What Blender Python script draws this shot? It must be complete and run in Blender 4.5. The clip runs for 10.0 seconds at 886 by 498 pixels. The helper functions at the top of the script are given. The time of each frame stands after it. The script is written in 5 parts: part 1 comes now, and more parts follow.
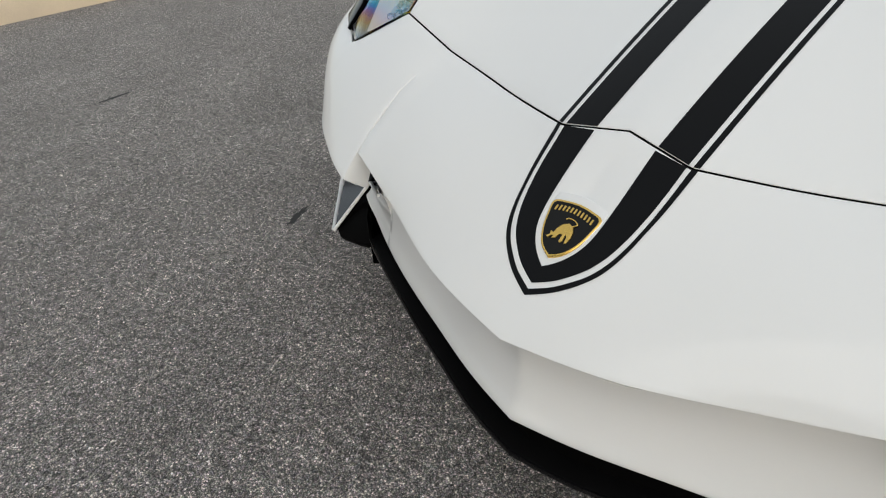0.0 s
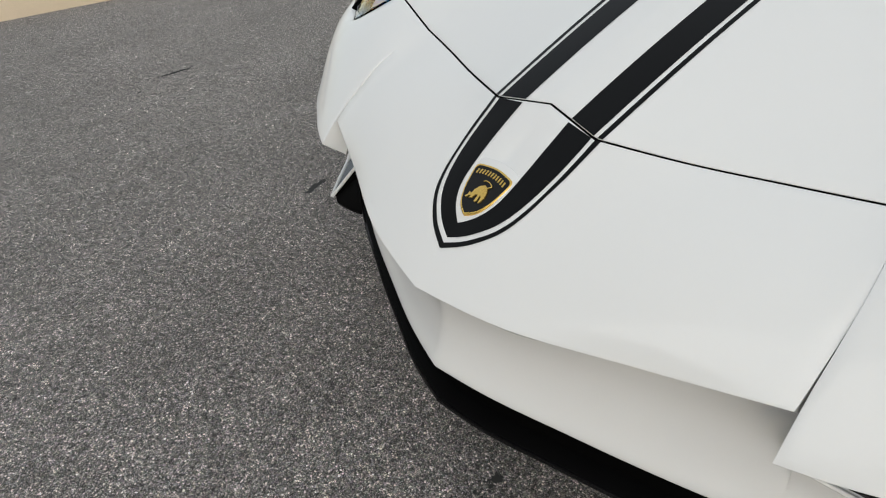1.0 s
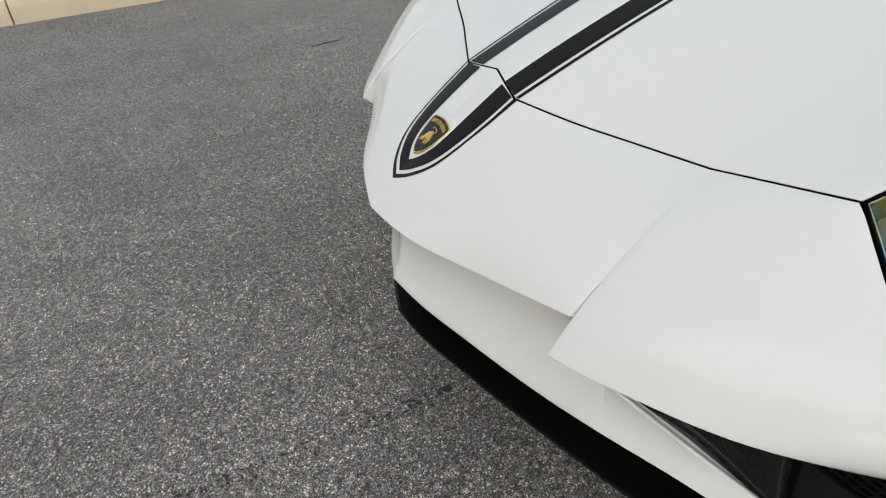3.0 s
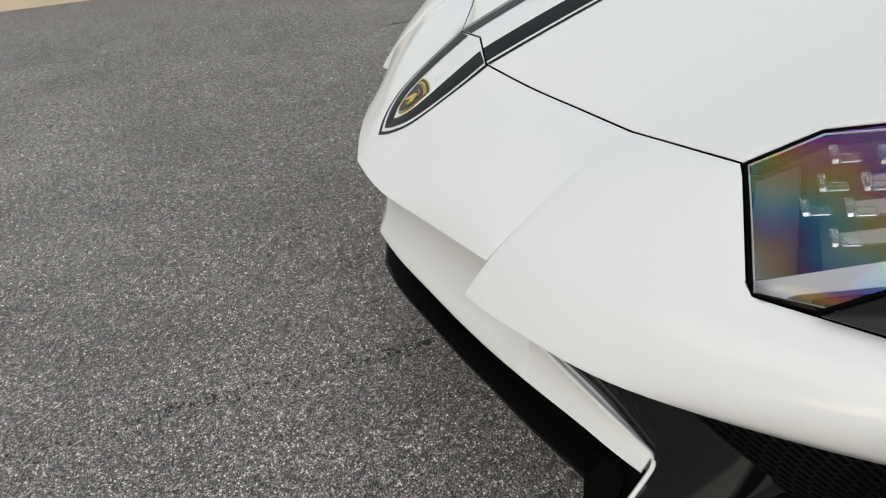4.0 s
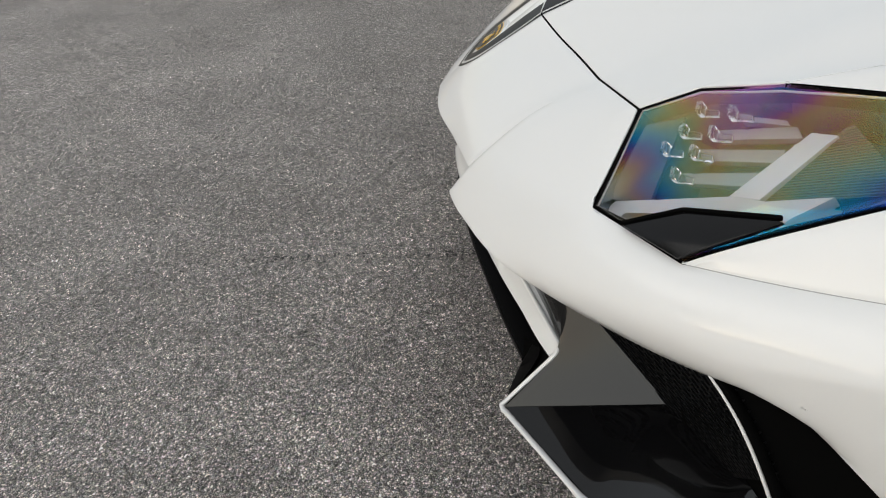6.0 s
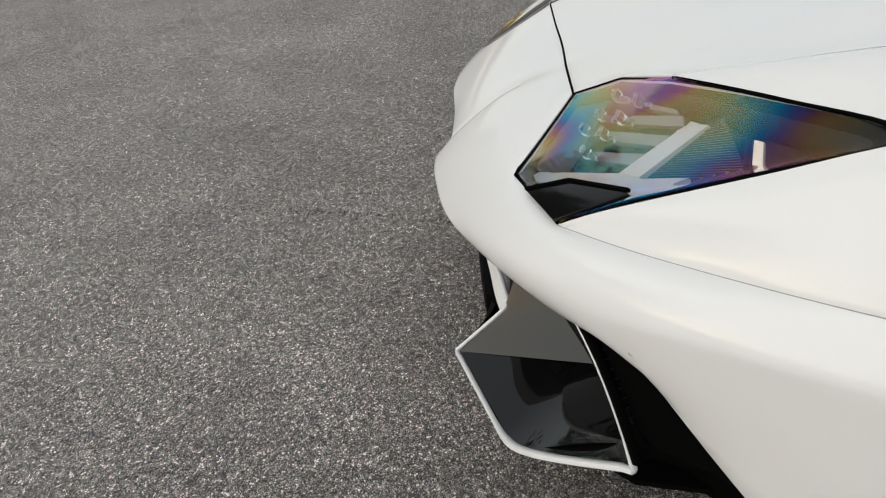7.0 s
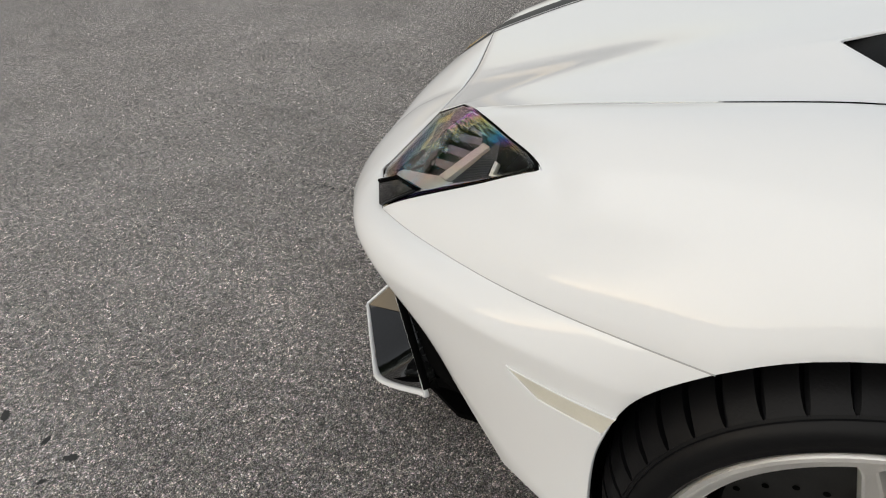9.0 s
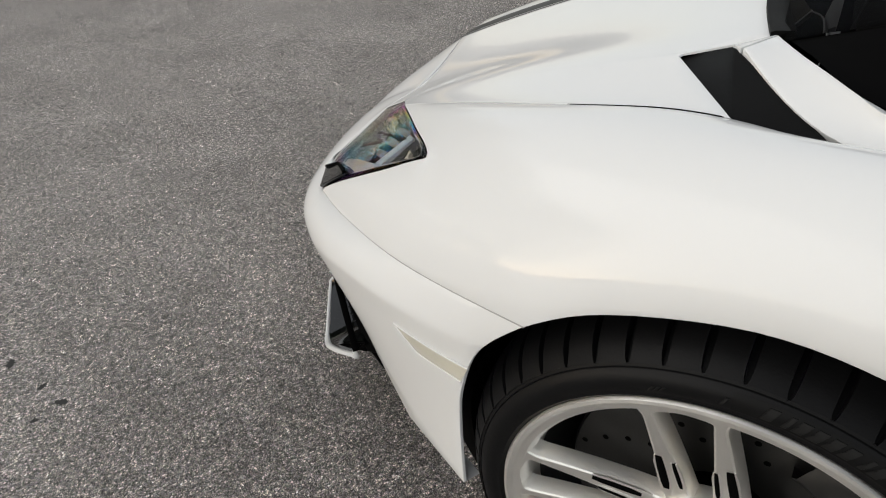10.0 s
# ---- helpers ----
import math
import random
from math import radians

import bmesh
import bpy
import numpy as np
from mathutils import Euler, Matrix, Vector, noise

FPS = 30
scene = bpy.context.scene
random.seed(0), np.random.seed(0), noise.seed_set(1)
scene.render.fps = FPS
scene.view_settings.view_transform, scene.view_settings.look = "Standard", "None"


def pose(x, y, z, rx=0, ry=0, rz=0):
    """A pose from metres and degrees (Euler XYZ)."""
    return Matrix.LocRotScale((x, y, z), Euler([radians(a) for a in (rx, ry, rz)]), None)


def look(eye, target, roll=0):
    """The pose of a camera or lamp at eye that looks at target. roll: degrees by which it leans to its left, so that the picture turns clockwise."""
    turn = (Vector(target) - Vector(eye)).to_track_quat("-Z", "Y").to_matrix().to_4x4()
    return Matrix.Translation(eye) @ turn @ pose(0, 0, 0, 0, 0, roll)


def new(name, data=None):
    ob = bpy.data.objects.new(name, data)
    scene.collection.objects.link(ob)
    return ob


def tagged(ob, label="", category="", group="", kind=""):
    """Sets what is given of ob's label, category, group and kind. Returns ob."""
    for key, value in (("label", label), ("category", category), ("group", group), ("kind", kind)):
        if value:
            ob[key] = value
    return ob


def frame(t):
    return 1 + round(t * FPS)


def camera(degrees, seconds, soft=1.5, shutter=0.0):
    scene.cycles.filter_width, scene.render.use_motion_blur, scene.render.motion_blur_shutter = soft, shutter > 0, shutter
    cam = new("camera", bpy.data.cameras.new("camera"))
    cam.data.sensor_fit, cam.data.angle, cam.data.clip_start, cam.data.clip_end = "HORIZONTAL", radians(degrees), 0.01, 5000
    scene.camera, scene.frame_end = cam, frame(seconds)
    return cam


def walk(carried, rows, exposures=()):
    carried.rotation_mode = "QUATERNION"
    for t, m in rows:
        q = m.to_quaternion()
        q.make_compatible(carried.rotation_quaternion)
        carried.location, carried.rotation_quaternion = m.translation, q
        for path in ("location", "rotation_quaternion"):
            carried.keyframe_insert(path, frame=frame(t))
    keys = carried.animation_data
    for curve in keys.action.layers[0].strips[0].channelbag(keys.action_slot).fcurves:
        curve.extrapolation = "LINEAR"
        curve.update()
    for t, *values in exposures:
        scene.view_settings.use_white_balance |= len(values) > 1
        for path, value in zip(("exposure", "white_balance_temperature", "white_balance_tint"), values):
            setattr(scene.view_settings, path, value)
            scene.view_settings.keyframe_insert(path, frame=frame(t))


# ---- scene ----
import functools

cam = camera(66.6, 10.0, soft=1.1)
PATH = [
    (0, (0.406, -0.453, 0.938), (-0.825, 0.634, -0.203), -3.4),
    (0.5, (0.509, -0.422, 0.93), (-0.793, 0.576, -0.213), -3.6),
    (1, (0.603, -0.37, 0.932), (-0.76, 0.545, -0.209), -3.8),
    (1.5, (0.692, -0.319, 0.935), (-0.748, 0.482, -0.199), -4.2),
    (2, (0.784, -0.278, 0.926), (-0.728, 0.393, -0.197), -4.3),
    (2.2, (0.82, -0.262, 0.926), (-0.712, 0.37, -0.193), -4.4),
    (3.3, (1.004, -0.136, 0.951), (-0.604, 0.257, -0.171), -5.8),
    (3.5, (1.035, -0.107, 0.939), (-0.589, 0.239, -0.176), -5.4),
    (4, (1.095, -0.021, 0.918), (-0.547, 0.195, -0.204), -5.8),
    (4.5, (1.146, 0.05, 0.907), (-0.499, 0.128, -0.227), -6.2),
    (5, (1.225, 0.122, 0.923), (-0.411, 0.042, -0.224), -6.3),
    (5.2, (1.253, 0.156, 0.921), (-0.379, 0.015, -0.226), -6.1),
    (6.3, (1.359, 0.36, 0.963), (-0.173, -0.133, -0.224), -7.0),
    (6.5, (1.374, 0.418, 0.966), (-0.131, -0.138, -0.227), -7.2),
    (7, (1.407, 0.529, 0.979), (-0.051, -0.156, -0.206), -7.3),
    (7.5, (1.435, 0.633, 1.0), (0.032, -0.163, -0.182), -7.4),
    (8, (1.465, 0.754, 1.021), (0.099, -0.109, -0.157), -7.1),
    (8.5, (1.472, 0.869, 1.06), (0.137, -0.037, -0.121), -7.1),
    (9, (1.466, 0.978, 1.101), (0.159, 0.034, -0.083), -6.9),
    (9.5, (1.464, 1.098, 1.125), (0.186, 0.111, -0.054), -6.7),
    (10, (1.47, 1.209, 1.136), (0.224, 0.173, -0.036), -6.6),
]
walk(cam, [(t, look(eye, target, roll)) for t, eye, target, roll in PATH], exposures=[(0.0, 0.98, 6680, 9), (3.5, 1.03, 6630, 9), (5.0, 1.08, 6700, 10), (6.5, 1.02, 6750, 10), (10.0, 1.03, 6870, 11)])

# ---- light ----
world = bpy.data.worlds.new("overcast_sky")
scene.world = world
world.use_nodes = True
wn = world.node_tree.nodes
sky = wn.new("ShaderNodeTexSky")
sky.sky_type, sky.sun_disc = "NISHITA", False
SUN_UP, SUN_TURN = 16.0, 140.0  # degrees above the horizon; compass turn from +y
sky.sun_elevation, sky.sun_rotation = radians(SUN_UP), radians(SUN_TURN)
sky.air_density, sky.dust_density, sky.ozone_density = 1.0, 0.8, 1.0
wn["Background"].inputs["Strength"].default_value = 0.15
cloud = wn.new("ShaderNodeMix")  # an even layer of cloud over most of the blue
cloud.data_type = "RGBA"
cloud.inputs["Factor"].default_value = 0.8
cloud.inputs["B"].default_value = (2.3, 2.38, 2.42, 1)
world.node_tree.links.new(sky.outputs["Color"], cloud.inputs["A"])
world.node_tree.links.new(cloud.outputs["Result"], wn["Background"].inputs["Color"])
sun = new("sun", bpy.data.lights.new("sun", "SUN"))
sun.data.energy, sun.data.angle, sun.data.color = 0.95, radians(100), (1.0, 0.97, 0.92)
sun_from = Vector((math.sin(radians(SUN_TURN)) * math.cos(radians(SUN_UP)), math.cos(radians(SUN_TURN)) * math.cos(radians(SUN_UP)), math.sin(radians(SUN_UP))))
sun.matrix_world = look(tuple(sun_from * 20), (0, 0, 0))


# ---- materials ----
def material(name, colour, rough=0.5, metal=0.0, coat=0.0, spec=0.5, grain=0.0, grain_size=0.01, bump=0.0, stain=0.0, stain_size=0.3, coat_rough=0.03):
    """A principled material with colour and roughness varied at two scales, and a fine relief."""
    m = bpy.data.materials.new(name)
    m.use_nodes = True
    n, l = m.node_tree.nodes, m.node_tree.links
    b = n["Principled BSDF"]
    b.inputs["Roughness"].default_value, b.inputs["Metallic"].default_value = rough, metal
    b.inputs["Coat Weight"].default_value, b.inputs["Coat Roughness"].default_value = coat, coat_rough
    b.inputs["Specular IOR Level"].default_value = spec
    b.inputs["Base Color"].default_value = (*colour, 1)
    place = n.new("ShaderNodeTexCoord").outputs["Object"]
    fine, wide = n.new("ShaderNodeTexNoise"), n.new("ShaderNodeTexNoise")
    fine.inputs["Scale"].default_value, wide.inputs["Scale"].default_value = 1 / grain_size, 1 / stain_size
    fine.inputs["Detail"].default_value, wide.inputs["Detail"].default_value = 4, 5
    l.new(place, fine.inputs["Vector"])
    l.new(place, wide.inputs["Vector"])
    both = n.new("ShaderNodeMath")
    both.operation = "MULTIPLY_ADD"
    l.new(wide.outputs["Fac"], both.inputs[0])
    both.inputs[1].default_value = stain
    scaled = n.new("ShaderNodeMath")
    scaled.operation = "MULTIPLY"
    l.new(fine.outputs["Fac"], scaled.inputs[0])
    scaled.inputs[1].default_value = grain
    l.new(scaled.outputs[0], both.inputs[2])
    hsv = n.new("ShaderNodeHueSaturation")
    hsv.inputs["Color"].default_value = (*colour, 1)
    value = n.new("ShaderNodeMath")
    value.operation = "ADD"
    l.new(both.outputs[0], value.inputs[0])
    value.inputs[1].default_value = 1 - 0.5 * (grain + stain)
    l.new(value.outputs[0], hsv.inputs["Value"])
    l.new(hsv.outputs["Color"], b.inputs["Base Color"])
    rr = n.new("ShaderNodeMapRange")
    rr.inputs["To Min"].default_value, rr.inputs["To Max"].default_value = rough * 0.85, min(1, rough * 1.15)
    l.new(wide.outputs["Fac"], rr.inputs["Value"])
    l.new(rr.outputs["Result"], b.inputs["Roughness"])
    if bump:
        bp = n.new("ShaderNodeBump")
        bp.inputs["Strength"].default_value, bp.inputs["Distance"].default_value = 1.0, bump
        l.new(fine.outputs["Fac"], bp.inputs["Height"])
        l.new(bp.outputs["Normal"], b.inputs["Normal"])
    return m


def asphalt_material():
    """Worn asphalt: light and dark stones of some millimetres in grey binder, with broad stains."""
    m = bpy.data.materials.new("asphalt")
    m.use_nodes = True
    n, l = m.node_tree.nodes, m.node_tree.links
    b = n["Principled BSDF"]
    b.inputs["Roughness"].default_value, b.inputs["Specular IOR Level"].default_value = 0.85, 0.3
    b.inputs["Sheen Weight"].default_value, b.inputs["Sheen Roughness"].default_value = 0.2, 0.4  # dust on the stones
    b.inputs["Sheen Tint"].default_value = (1.0, 0.93, 0.85, 1)
    place = n.new("ShaderNodeTexCoord").outputs["Object"]
    warp = n.new("ShaderNodeTexNoise")
    warp.inputs["Scale"].default_value, warp.inputs["Detail"].default_value = 260, 3
    l.new(place, warp.inputs["Vector"])
    bent = n.new("ShaderNodeVectorMath")
    bent.operation = "MULTIPLY_ADD"
    l.new(warp.outputs["Color"], bent.inputs[0])
    bent.inputs[1].default_value = (0.004, 0.004, 0.004)
    l.new(place, bent.inputs[2])
    stones, small = n.new("ShaderNodeTexVoronoi"), n.new("ShaderNodeTexVoronoi")
    stones.inputs["Scale"].default_value, small.inputs["Scale"].default_value = 270, 640
    for v in (stones, small):
        l.new(bent.outputs["Vector"], v.inputs["Vector"])
    tone, tone2 = n.new("ShaderNodeValToRGB"), n.new("ShaderNodeValToRGB")
    for ramp, marks in ((tone, ((0.0, 0.03), (0.30, 0.07), (0.50, 0.15), (0.75, 0.26), (0.91, 0.50), (0.985, 1.0))), (tone2, ((0.0, 0.02), (0.40, 0.07), (0.62, 0.20), (0.84, 0.40), (1.0, 1.0)))):
        for k, (at, v) in enumerate(marks):
            e = ramp.color_ramp.elements[k] if k < 2 else ramp.color_ramp.elements.new(at)
            e.position, e.color = at, (v, v * 0.93, v * 0.88, 1)
    for v, r in ((stones, tone), (small, tone2)):
        split = n.new("ShaderNodeSeparateColor")
        l.new(v.outputs["Color"], split.inputs["Color"])
        l.new(split.outputs["Red"], r.inputs["Fac"])
    mix = n.new("ShaderNodeMix")
    mix.data_type = "RGBA"
    mix.inputs["Factor"].default_value = 0.45
    l.new(tone.outputs["Color"], mix.inputs["A"])
    l.new(tone2.outputs["Color"], mix.inputs["B"])
    # dark binder between the stones
    rim = n.new("ShaderNodeTexVoronoi")
    rim.feature = "DISTANCE_TO_EDGE"
    rim.inputs["Scale"].default_value = 270
    l.new(bent.outputs["Vector"], rim.inputs["Vector"])
    binder = n.new("ShaderNodeMapRange")
    binder.inputs["From Max"].default_value = 0.16
    binder.inputs["To Min"].default_value, binder.inputs["To Max"].default_value = 0.06, 1.07
    l.new(rim.outputs["Distance"], binder.inputs["Value"])
    # single stones lean to rust or to slate
    lean = n.new("ShaderNodeMix")
    lean.data_type, lean.blend_type = "RGBA", "SOFT_LIGHT"
    lean.inputs["Factor"].default_value = 0.11
    l.new(mix.outputs["Result"], lean.inputs["A"])
    l.new(stones.outputs["Color"], lean.inputs["B"])
    # clusters of coarse and fine stones
    clump = n.new("ShaderNodeTexNoise")
    clump.inputs["Scale"].default_value, clump.inputs["Detail"].default_value = 70, 3
    l.new(place, clump.inputs["Vector"])
    patch = n.new("ShaderNodeMapRange")
    patch.inputs["From Min"].default_value, patch.inputs["From Max"].default_value = 0.3, 0.7
    patch.inputs["To Min"].default_value, patch.inputs["To Max"].default_value = 0.62, 1.38
    l.new(clump.outputs["Fac"], patch.inputs["Value"])
    level = n.new("ShaderNodeMath")
    level.operation = "MULTIPLY"
    l.new(binder.outputs["Result"], level.inputs[0])
    l.new(patch.outputs["Result"], level.inputs[1])
    wide = n.new("ShaderNodeTexNoise")
    wide.inputs["Scale"].default_value, wide.inputs["Detail"].default_value = 2.2, 8
    l.new(place, wide.inputs["Vector"])
    stain = n.new("ShaderNodeMapRange")
    stain.inputs["From Min"].default_value, stain.inputs["From Max"].default_value = 0.3, 0.7
    stain.inputs["To Min"].default_value, stain.inputs["To Max"].default_value = 1.36, 1.82
    l.new(wide.outputs["Fac"], stain.inputs["Value"])
    # light put into the colour: paler ahead of the car, with a ragged border
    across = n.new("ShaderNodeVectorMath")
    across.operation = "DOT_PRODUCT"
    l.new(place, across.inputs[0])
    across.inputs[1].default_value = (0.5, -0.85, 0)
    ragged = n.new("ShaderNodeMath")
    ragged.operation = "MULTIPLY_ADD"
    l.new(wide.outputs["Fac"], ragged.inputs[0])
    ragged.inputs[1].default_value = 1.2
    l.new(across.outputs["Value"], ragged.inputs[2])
    brightened = n.new("ShaderNodeMapRange")
    brightened.inputs["From Min"].default_value, brightened.inputs["From Max"].default_value = 0.4, 1.5
    brightened.inputs["To Min"].default_value, brightened.inputs["To Max"].default_value = 0.91, 1.18
    l.new(ragged.outputs[0], brightened.inputs["Value"])
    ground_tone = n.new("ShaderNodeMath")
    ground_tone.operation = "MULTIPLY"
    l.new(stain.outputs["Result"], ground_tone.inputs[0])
    l.new(brightened.outputs["Result"], ground_tone.inputs[1])
    hsv = n.new("ShaderNodeHueSaturation")
    total = n.new("ShaderNodeMath")
    total.operation = "MULTIPLY"
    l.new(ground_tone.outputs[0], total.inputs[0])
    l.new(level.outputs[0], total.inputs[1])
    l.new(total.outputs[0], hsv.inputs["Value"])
    l.new(lean.outputs["Result"], hsv.inputs["Color"])
    l.new(hsv.outputs["Color"], b.inputs["Base Color"])
    bp = n.new("ShaderNodeBump")
    bp.inputs["Strength"].default_value, bp.inputs["Distance"].default_value = 1.0, 0.0032
    bp.invert = True
    l.new(stones.outputs["Distance"], bp.inputs["Height"])
    l.new(bp.outputs["Normal"], b.inputs["Normal"])
    return m


def lens_material(name, tint, rough=0.02, ior=1.5, film_ior=0.0):
    """Clear moulded plastic; film_ior: a thin hard coat breaks the light into colours."""
    m = bpy.data.materials.new(name)
    m.use_nodes = True
    b = m.node_tree.nodes["Principled BSDF"]
    b.inputs["Base Color"].default_value = (*tint, 1)
    b.inputs["Transmission Weight"].default_value, b.inputs["Roughness"].default_value, b.inputs["IOR"].default_value = 1.0, rough, ior
    if film_ior:
        add_film(m, film_ior)
    return m


def add_film(m, film_ior):
    """A thin hard coat, thicker towards the bonnet and running out to the rear, drawn out in streaks along the lamp."""
    n, l = m.node_tree.nodes, m.node_tree.links
    b = n["Principled BSDF"]
    place = n.new("ShaderNodeTexCoord").outputs["Object"]
    stretch = n.new("ShaderNodeMapping")
    stretch.inputs["Rotation"].default_value = (0.0, 0.4, 0.4)
    stretch.inputs["Scale"].default_value = (1.7, 0.35, 1.8)
    wave, xyz = n.new("ShaderNodeTexNoise"), n.new("ShaderNodeSeparateXYZ")
    wave.inputs["Scale"].default_value, wave.inputs["Detail"].default_value = 9, 3
    l.new(place, stretch.inputs["Vector"])
    l.new(stretch.outputs["Vector"], wave.inputs["Vector"])
    l.new(place, xyz.inputs["Vector"])

    def ramp(source, x0, x1, y0, y1):
        r = n.new("ShaderNodeMapRange")
        for key, v in (("From Min", x0), ("From Max", x1), ("To Min", y0), ("To Max", y1)):
            r.inputs[key].default_value = v
        l.new(source, r.inputs["Value"])
        return r.outputs["Result"]

    def add(p, q):
        r = n.new("ShaderNodeMath")
        l.new(p, r.inputs[0])
        l.new(q, r.inputs[1])
        return r.outputs[0]

    rise = ramp(xyz.outputs["Z"], 0.53, 0.70, 110, 760)  # in nanometres
    fall = ramp(xyz.outputs["Y"], 0.42, 0.66, 0, -560)
    streak = ramp(wave.outputs["Fac"], 0.3, 0.7, -45, 45)
    l.new(add(add(rise, fall), streak), b.inputs["Thin Film Thickness"])
    bare = b.inputs["IOR"].default_value
    front = ramp(xyz.outputs["Y"], 0.33, 0.45, -0.35 * (film_ior - bare), 0.0)
    rear = ramp(xyz.outputs["Y"], 0.55, 0.68, film_ior, bare)
    l.new(add(front, rear), b.inputs["Thin Film IOR"])


PAINT = material("white_paint", (0.80, 0.805, 0.80), rough=0.6, spec=0.1, coat=0.8, coat_rough=0.045, grain=0.01, grain_size=0.003, stain=0.006, stain_size=1.2)
JOINT = material("seam_shade_grey", (0.36, 0.36, 0.355), rough=0.6, grain=0.05, grain_size=0.003, stain=0.05)
SATIN = material("white_lip_paint", (0.80, 0.805, 0.80), rough=0.6, spec=0.1, coat=1.0, coat_rough=0.03, grain=0.01, grain_size=0.003, stain=0.006, stain_size=1.2)
VINYL = material("black_vinyl", (0.0055, 0.006, 0.0068), rough=0.36, spec=0.10, grain=0.2, grain_size=0.003, stain=0.15, stain_size=0.1)
MATTE = material("matte_black_plastic", (0.0045, 0.0045, 0.0045), rough=0.6, spec=0.07, grain=0.3, grain_size=0.002, bump=0.0002, stain=0.2, stain_size=0.1)
SATIN_BLACK = material("satin_black", (0.012, 0.012, 0.0125), rough=0.42, spec=0.35, grain=0.25, grain_size=0.004, stain=0.2, stain_size=0.08)
# near-black: the dark of hollows put into colour; also for seals and linings
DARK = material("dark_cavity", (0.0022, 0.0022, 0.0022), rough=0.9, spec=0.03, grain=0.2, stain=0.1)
RUBBER = material("tyre_rubber", (0.0055, 0.0055, 0.006), rough=0.42, spec=0.15, grain=0.35, grain_size=0.003, bump=0.0002, stain=0.5, stain_size=0.06)
ALLOY = material("machined_alloy", (0.97, 0.955, 0.92), rough=0.46, metal=1.0, grain=0.08, grain_size=0.0015, stain=0.16, stain_size=0.05)
STEEL = material("brake_steel", (0.035, 0.034, 0.033), rough=0.45, metal=0.8, grain=0.2, grain_size=0.003, stain=0.3, stain_size=0.05)
GOLD = material("gold_badge", (0.78, 0.52, 0.14), rough=0.28, metal=1.0, grain=0.25, grain_size=0.002, bump=0.0002, stain=0.15, stain_size=0.02)
SCOOP = material("scoop_black", (0.004, 0.004, 0.0045), rough=0.04, spec=0.45, grain=0.2, grain_size=0.01, stain=0.3, stain_size=0.04)
SPLITTER = material("splitter_black", (0.003, 0.003, 0.0032), rough=0.5, spec=0.03, grain=0.2, grain_size=0.003, stain=0.3, stain_size=0.05)
SCOOP_FACE = material("scoop_face_black", (0.004, 0.004, 0.0045), rough=0.04, spec=0.42, grain=0.2, grain_size=0.01, stain=0.3, stain_size=0.04)
BAND = material("smooth_rubber", (0.005, 0.005, 0.0052), rough=0.5, spec=0.15, grain=0.2, grain_size=0.003, stain=0.3, stain_size=0.03)
LETTER = material("raised_rubber", (0.012, 0.012, 0.012), rough=0.6, spec=0.2, grain=0.3, grain_size=0.003, stain=0.3, stain_size=0.03)
ENAMEL = material("black_enamel", (0.005, 0.005, 0.005), rough=0.3, spec=0.2, coat=0.1, grain=0.1, stain=0.1)
SILVER = material("silver_lamp_plastic", (0.46, 0.46, 0.475), rough=0.4, metal=0.1, grain=0.06, stain=0.1, stain_size=0.05)
LEDGE = material("grey_ledge", (0.12, 0.12, 0.125), rough=0.35, grain=0.1, stain=0.1, stain_size=0.05)
SMOKE = material("grey_lamp_housing", (0.04, 0.04, 0.043), rough=0.4, grain=0.15, grain_size=0.002, stain=0.15, stain_size=0.06)
CONCRETE = material("kerb_concrete", (0.80, 0.65, 0.47), rough=0.85, grain=0.25, grain_size=0.006, bump=0.001, stain=0.3, stain_size=0.25)
MARKER = material("marker_lens", (0.70, 0.67, 0.57), rough=0.22, coat=1.0, grain=0.1, grain_size=0.004, stain=0.12, stain_size=0.03)
BARK = material("bark", (0.13, 0.105, 0.08), rough=0.9, grain=0.5, grain_size=0.03, bump=0.01, stain=0.3)
LEAF = material("leaf", (0.06, 0.10, 0.035), rough=0.6, grain=0.5, grain_size=0.2, stain=0.4, stain_size=1.0)
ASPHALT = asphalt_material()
STAIN = material("oily_stain", (0.032, 0.031, 0.030), rough=0.75, grain=0.8, grain_size=0.006, bump=0.001, stain=0.4, stain_size=0.05)
LENS = lens_material("lamp_cover", (1.0, 1.0, 1.0), ior=1.12, film_ior=1.5)
TRIM = material("corner_trim_black", (0.006, 0.006, 0.0065), rough=0.12, spec=0.22, grain=0.3, grain_size=0.004, stain=0.4, stain_size=0.03)
MESH = material("grille_black", (0.006, 0.006, 0.0065), rough=0.4, spec=0.15, grain=0.3, grain_size=0.004, stain=0.2, stain_size=0.05)
BROWN = material("brown_suede", (0.016, 0.013, 0.009), rough=0.8, spec=0.1, grain=0.4, grain_size=0.004, stain=0.3, stain_size=0.05)
HOUSING = material("dark_housing_plastic", (0.050, 0.050, 0.054), rough=0.2, grain=0.04, grain_size=0.004, stain=0.2)
LEDGE_GREY = material("ledge_plastic", (0.18, 0.18, 0.192), rough=0.22, grain=0.05, grain_size=0.004, stain=0.2)
CRYSTAL = lens_material("crystal", (0.97, 0.98, 1.0), rough=0.01)
TINT = material("tinted_window", (0.003, 0.003, 0.0031), rough=0.05, spec=0.01, grain=0.1, stain=0.1)
GLASS = lens_material("dark_glass", (0.16, 0.155, 0.15), rough=0.01, ior=1.03)


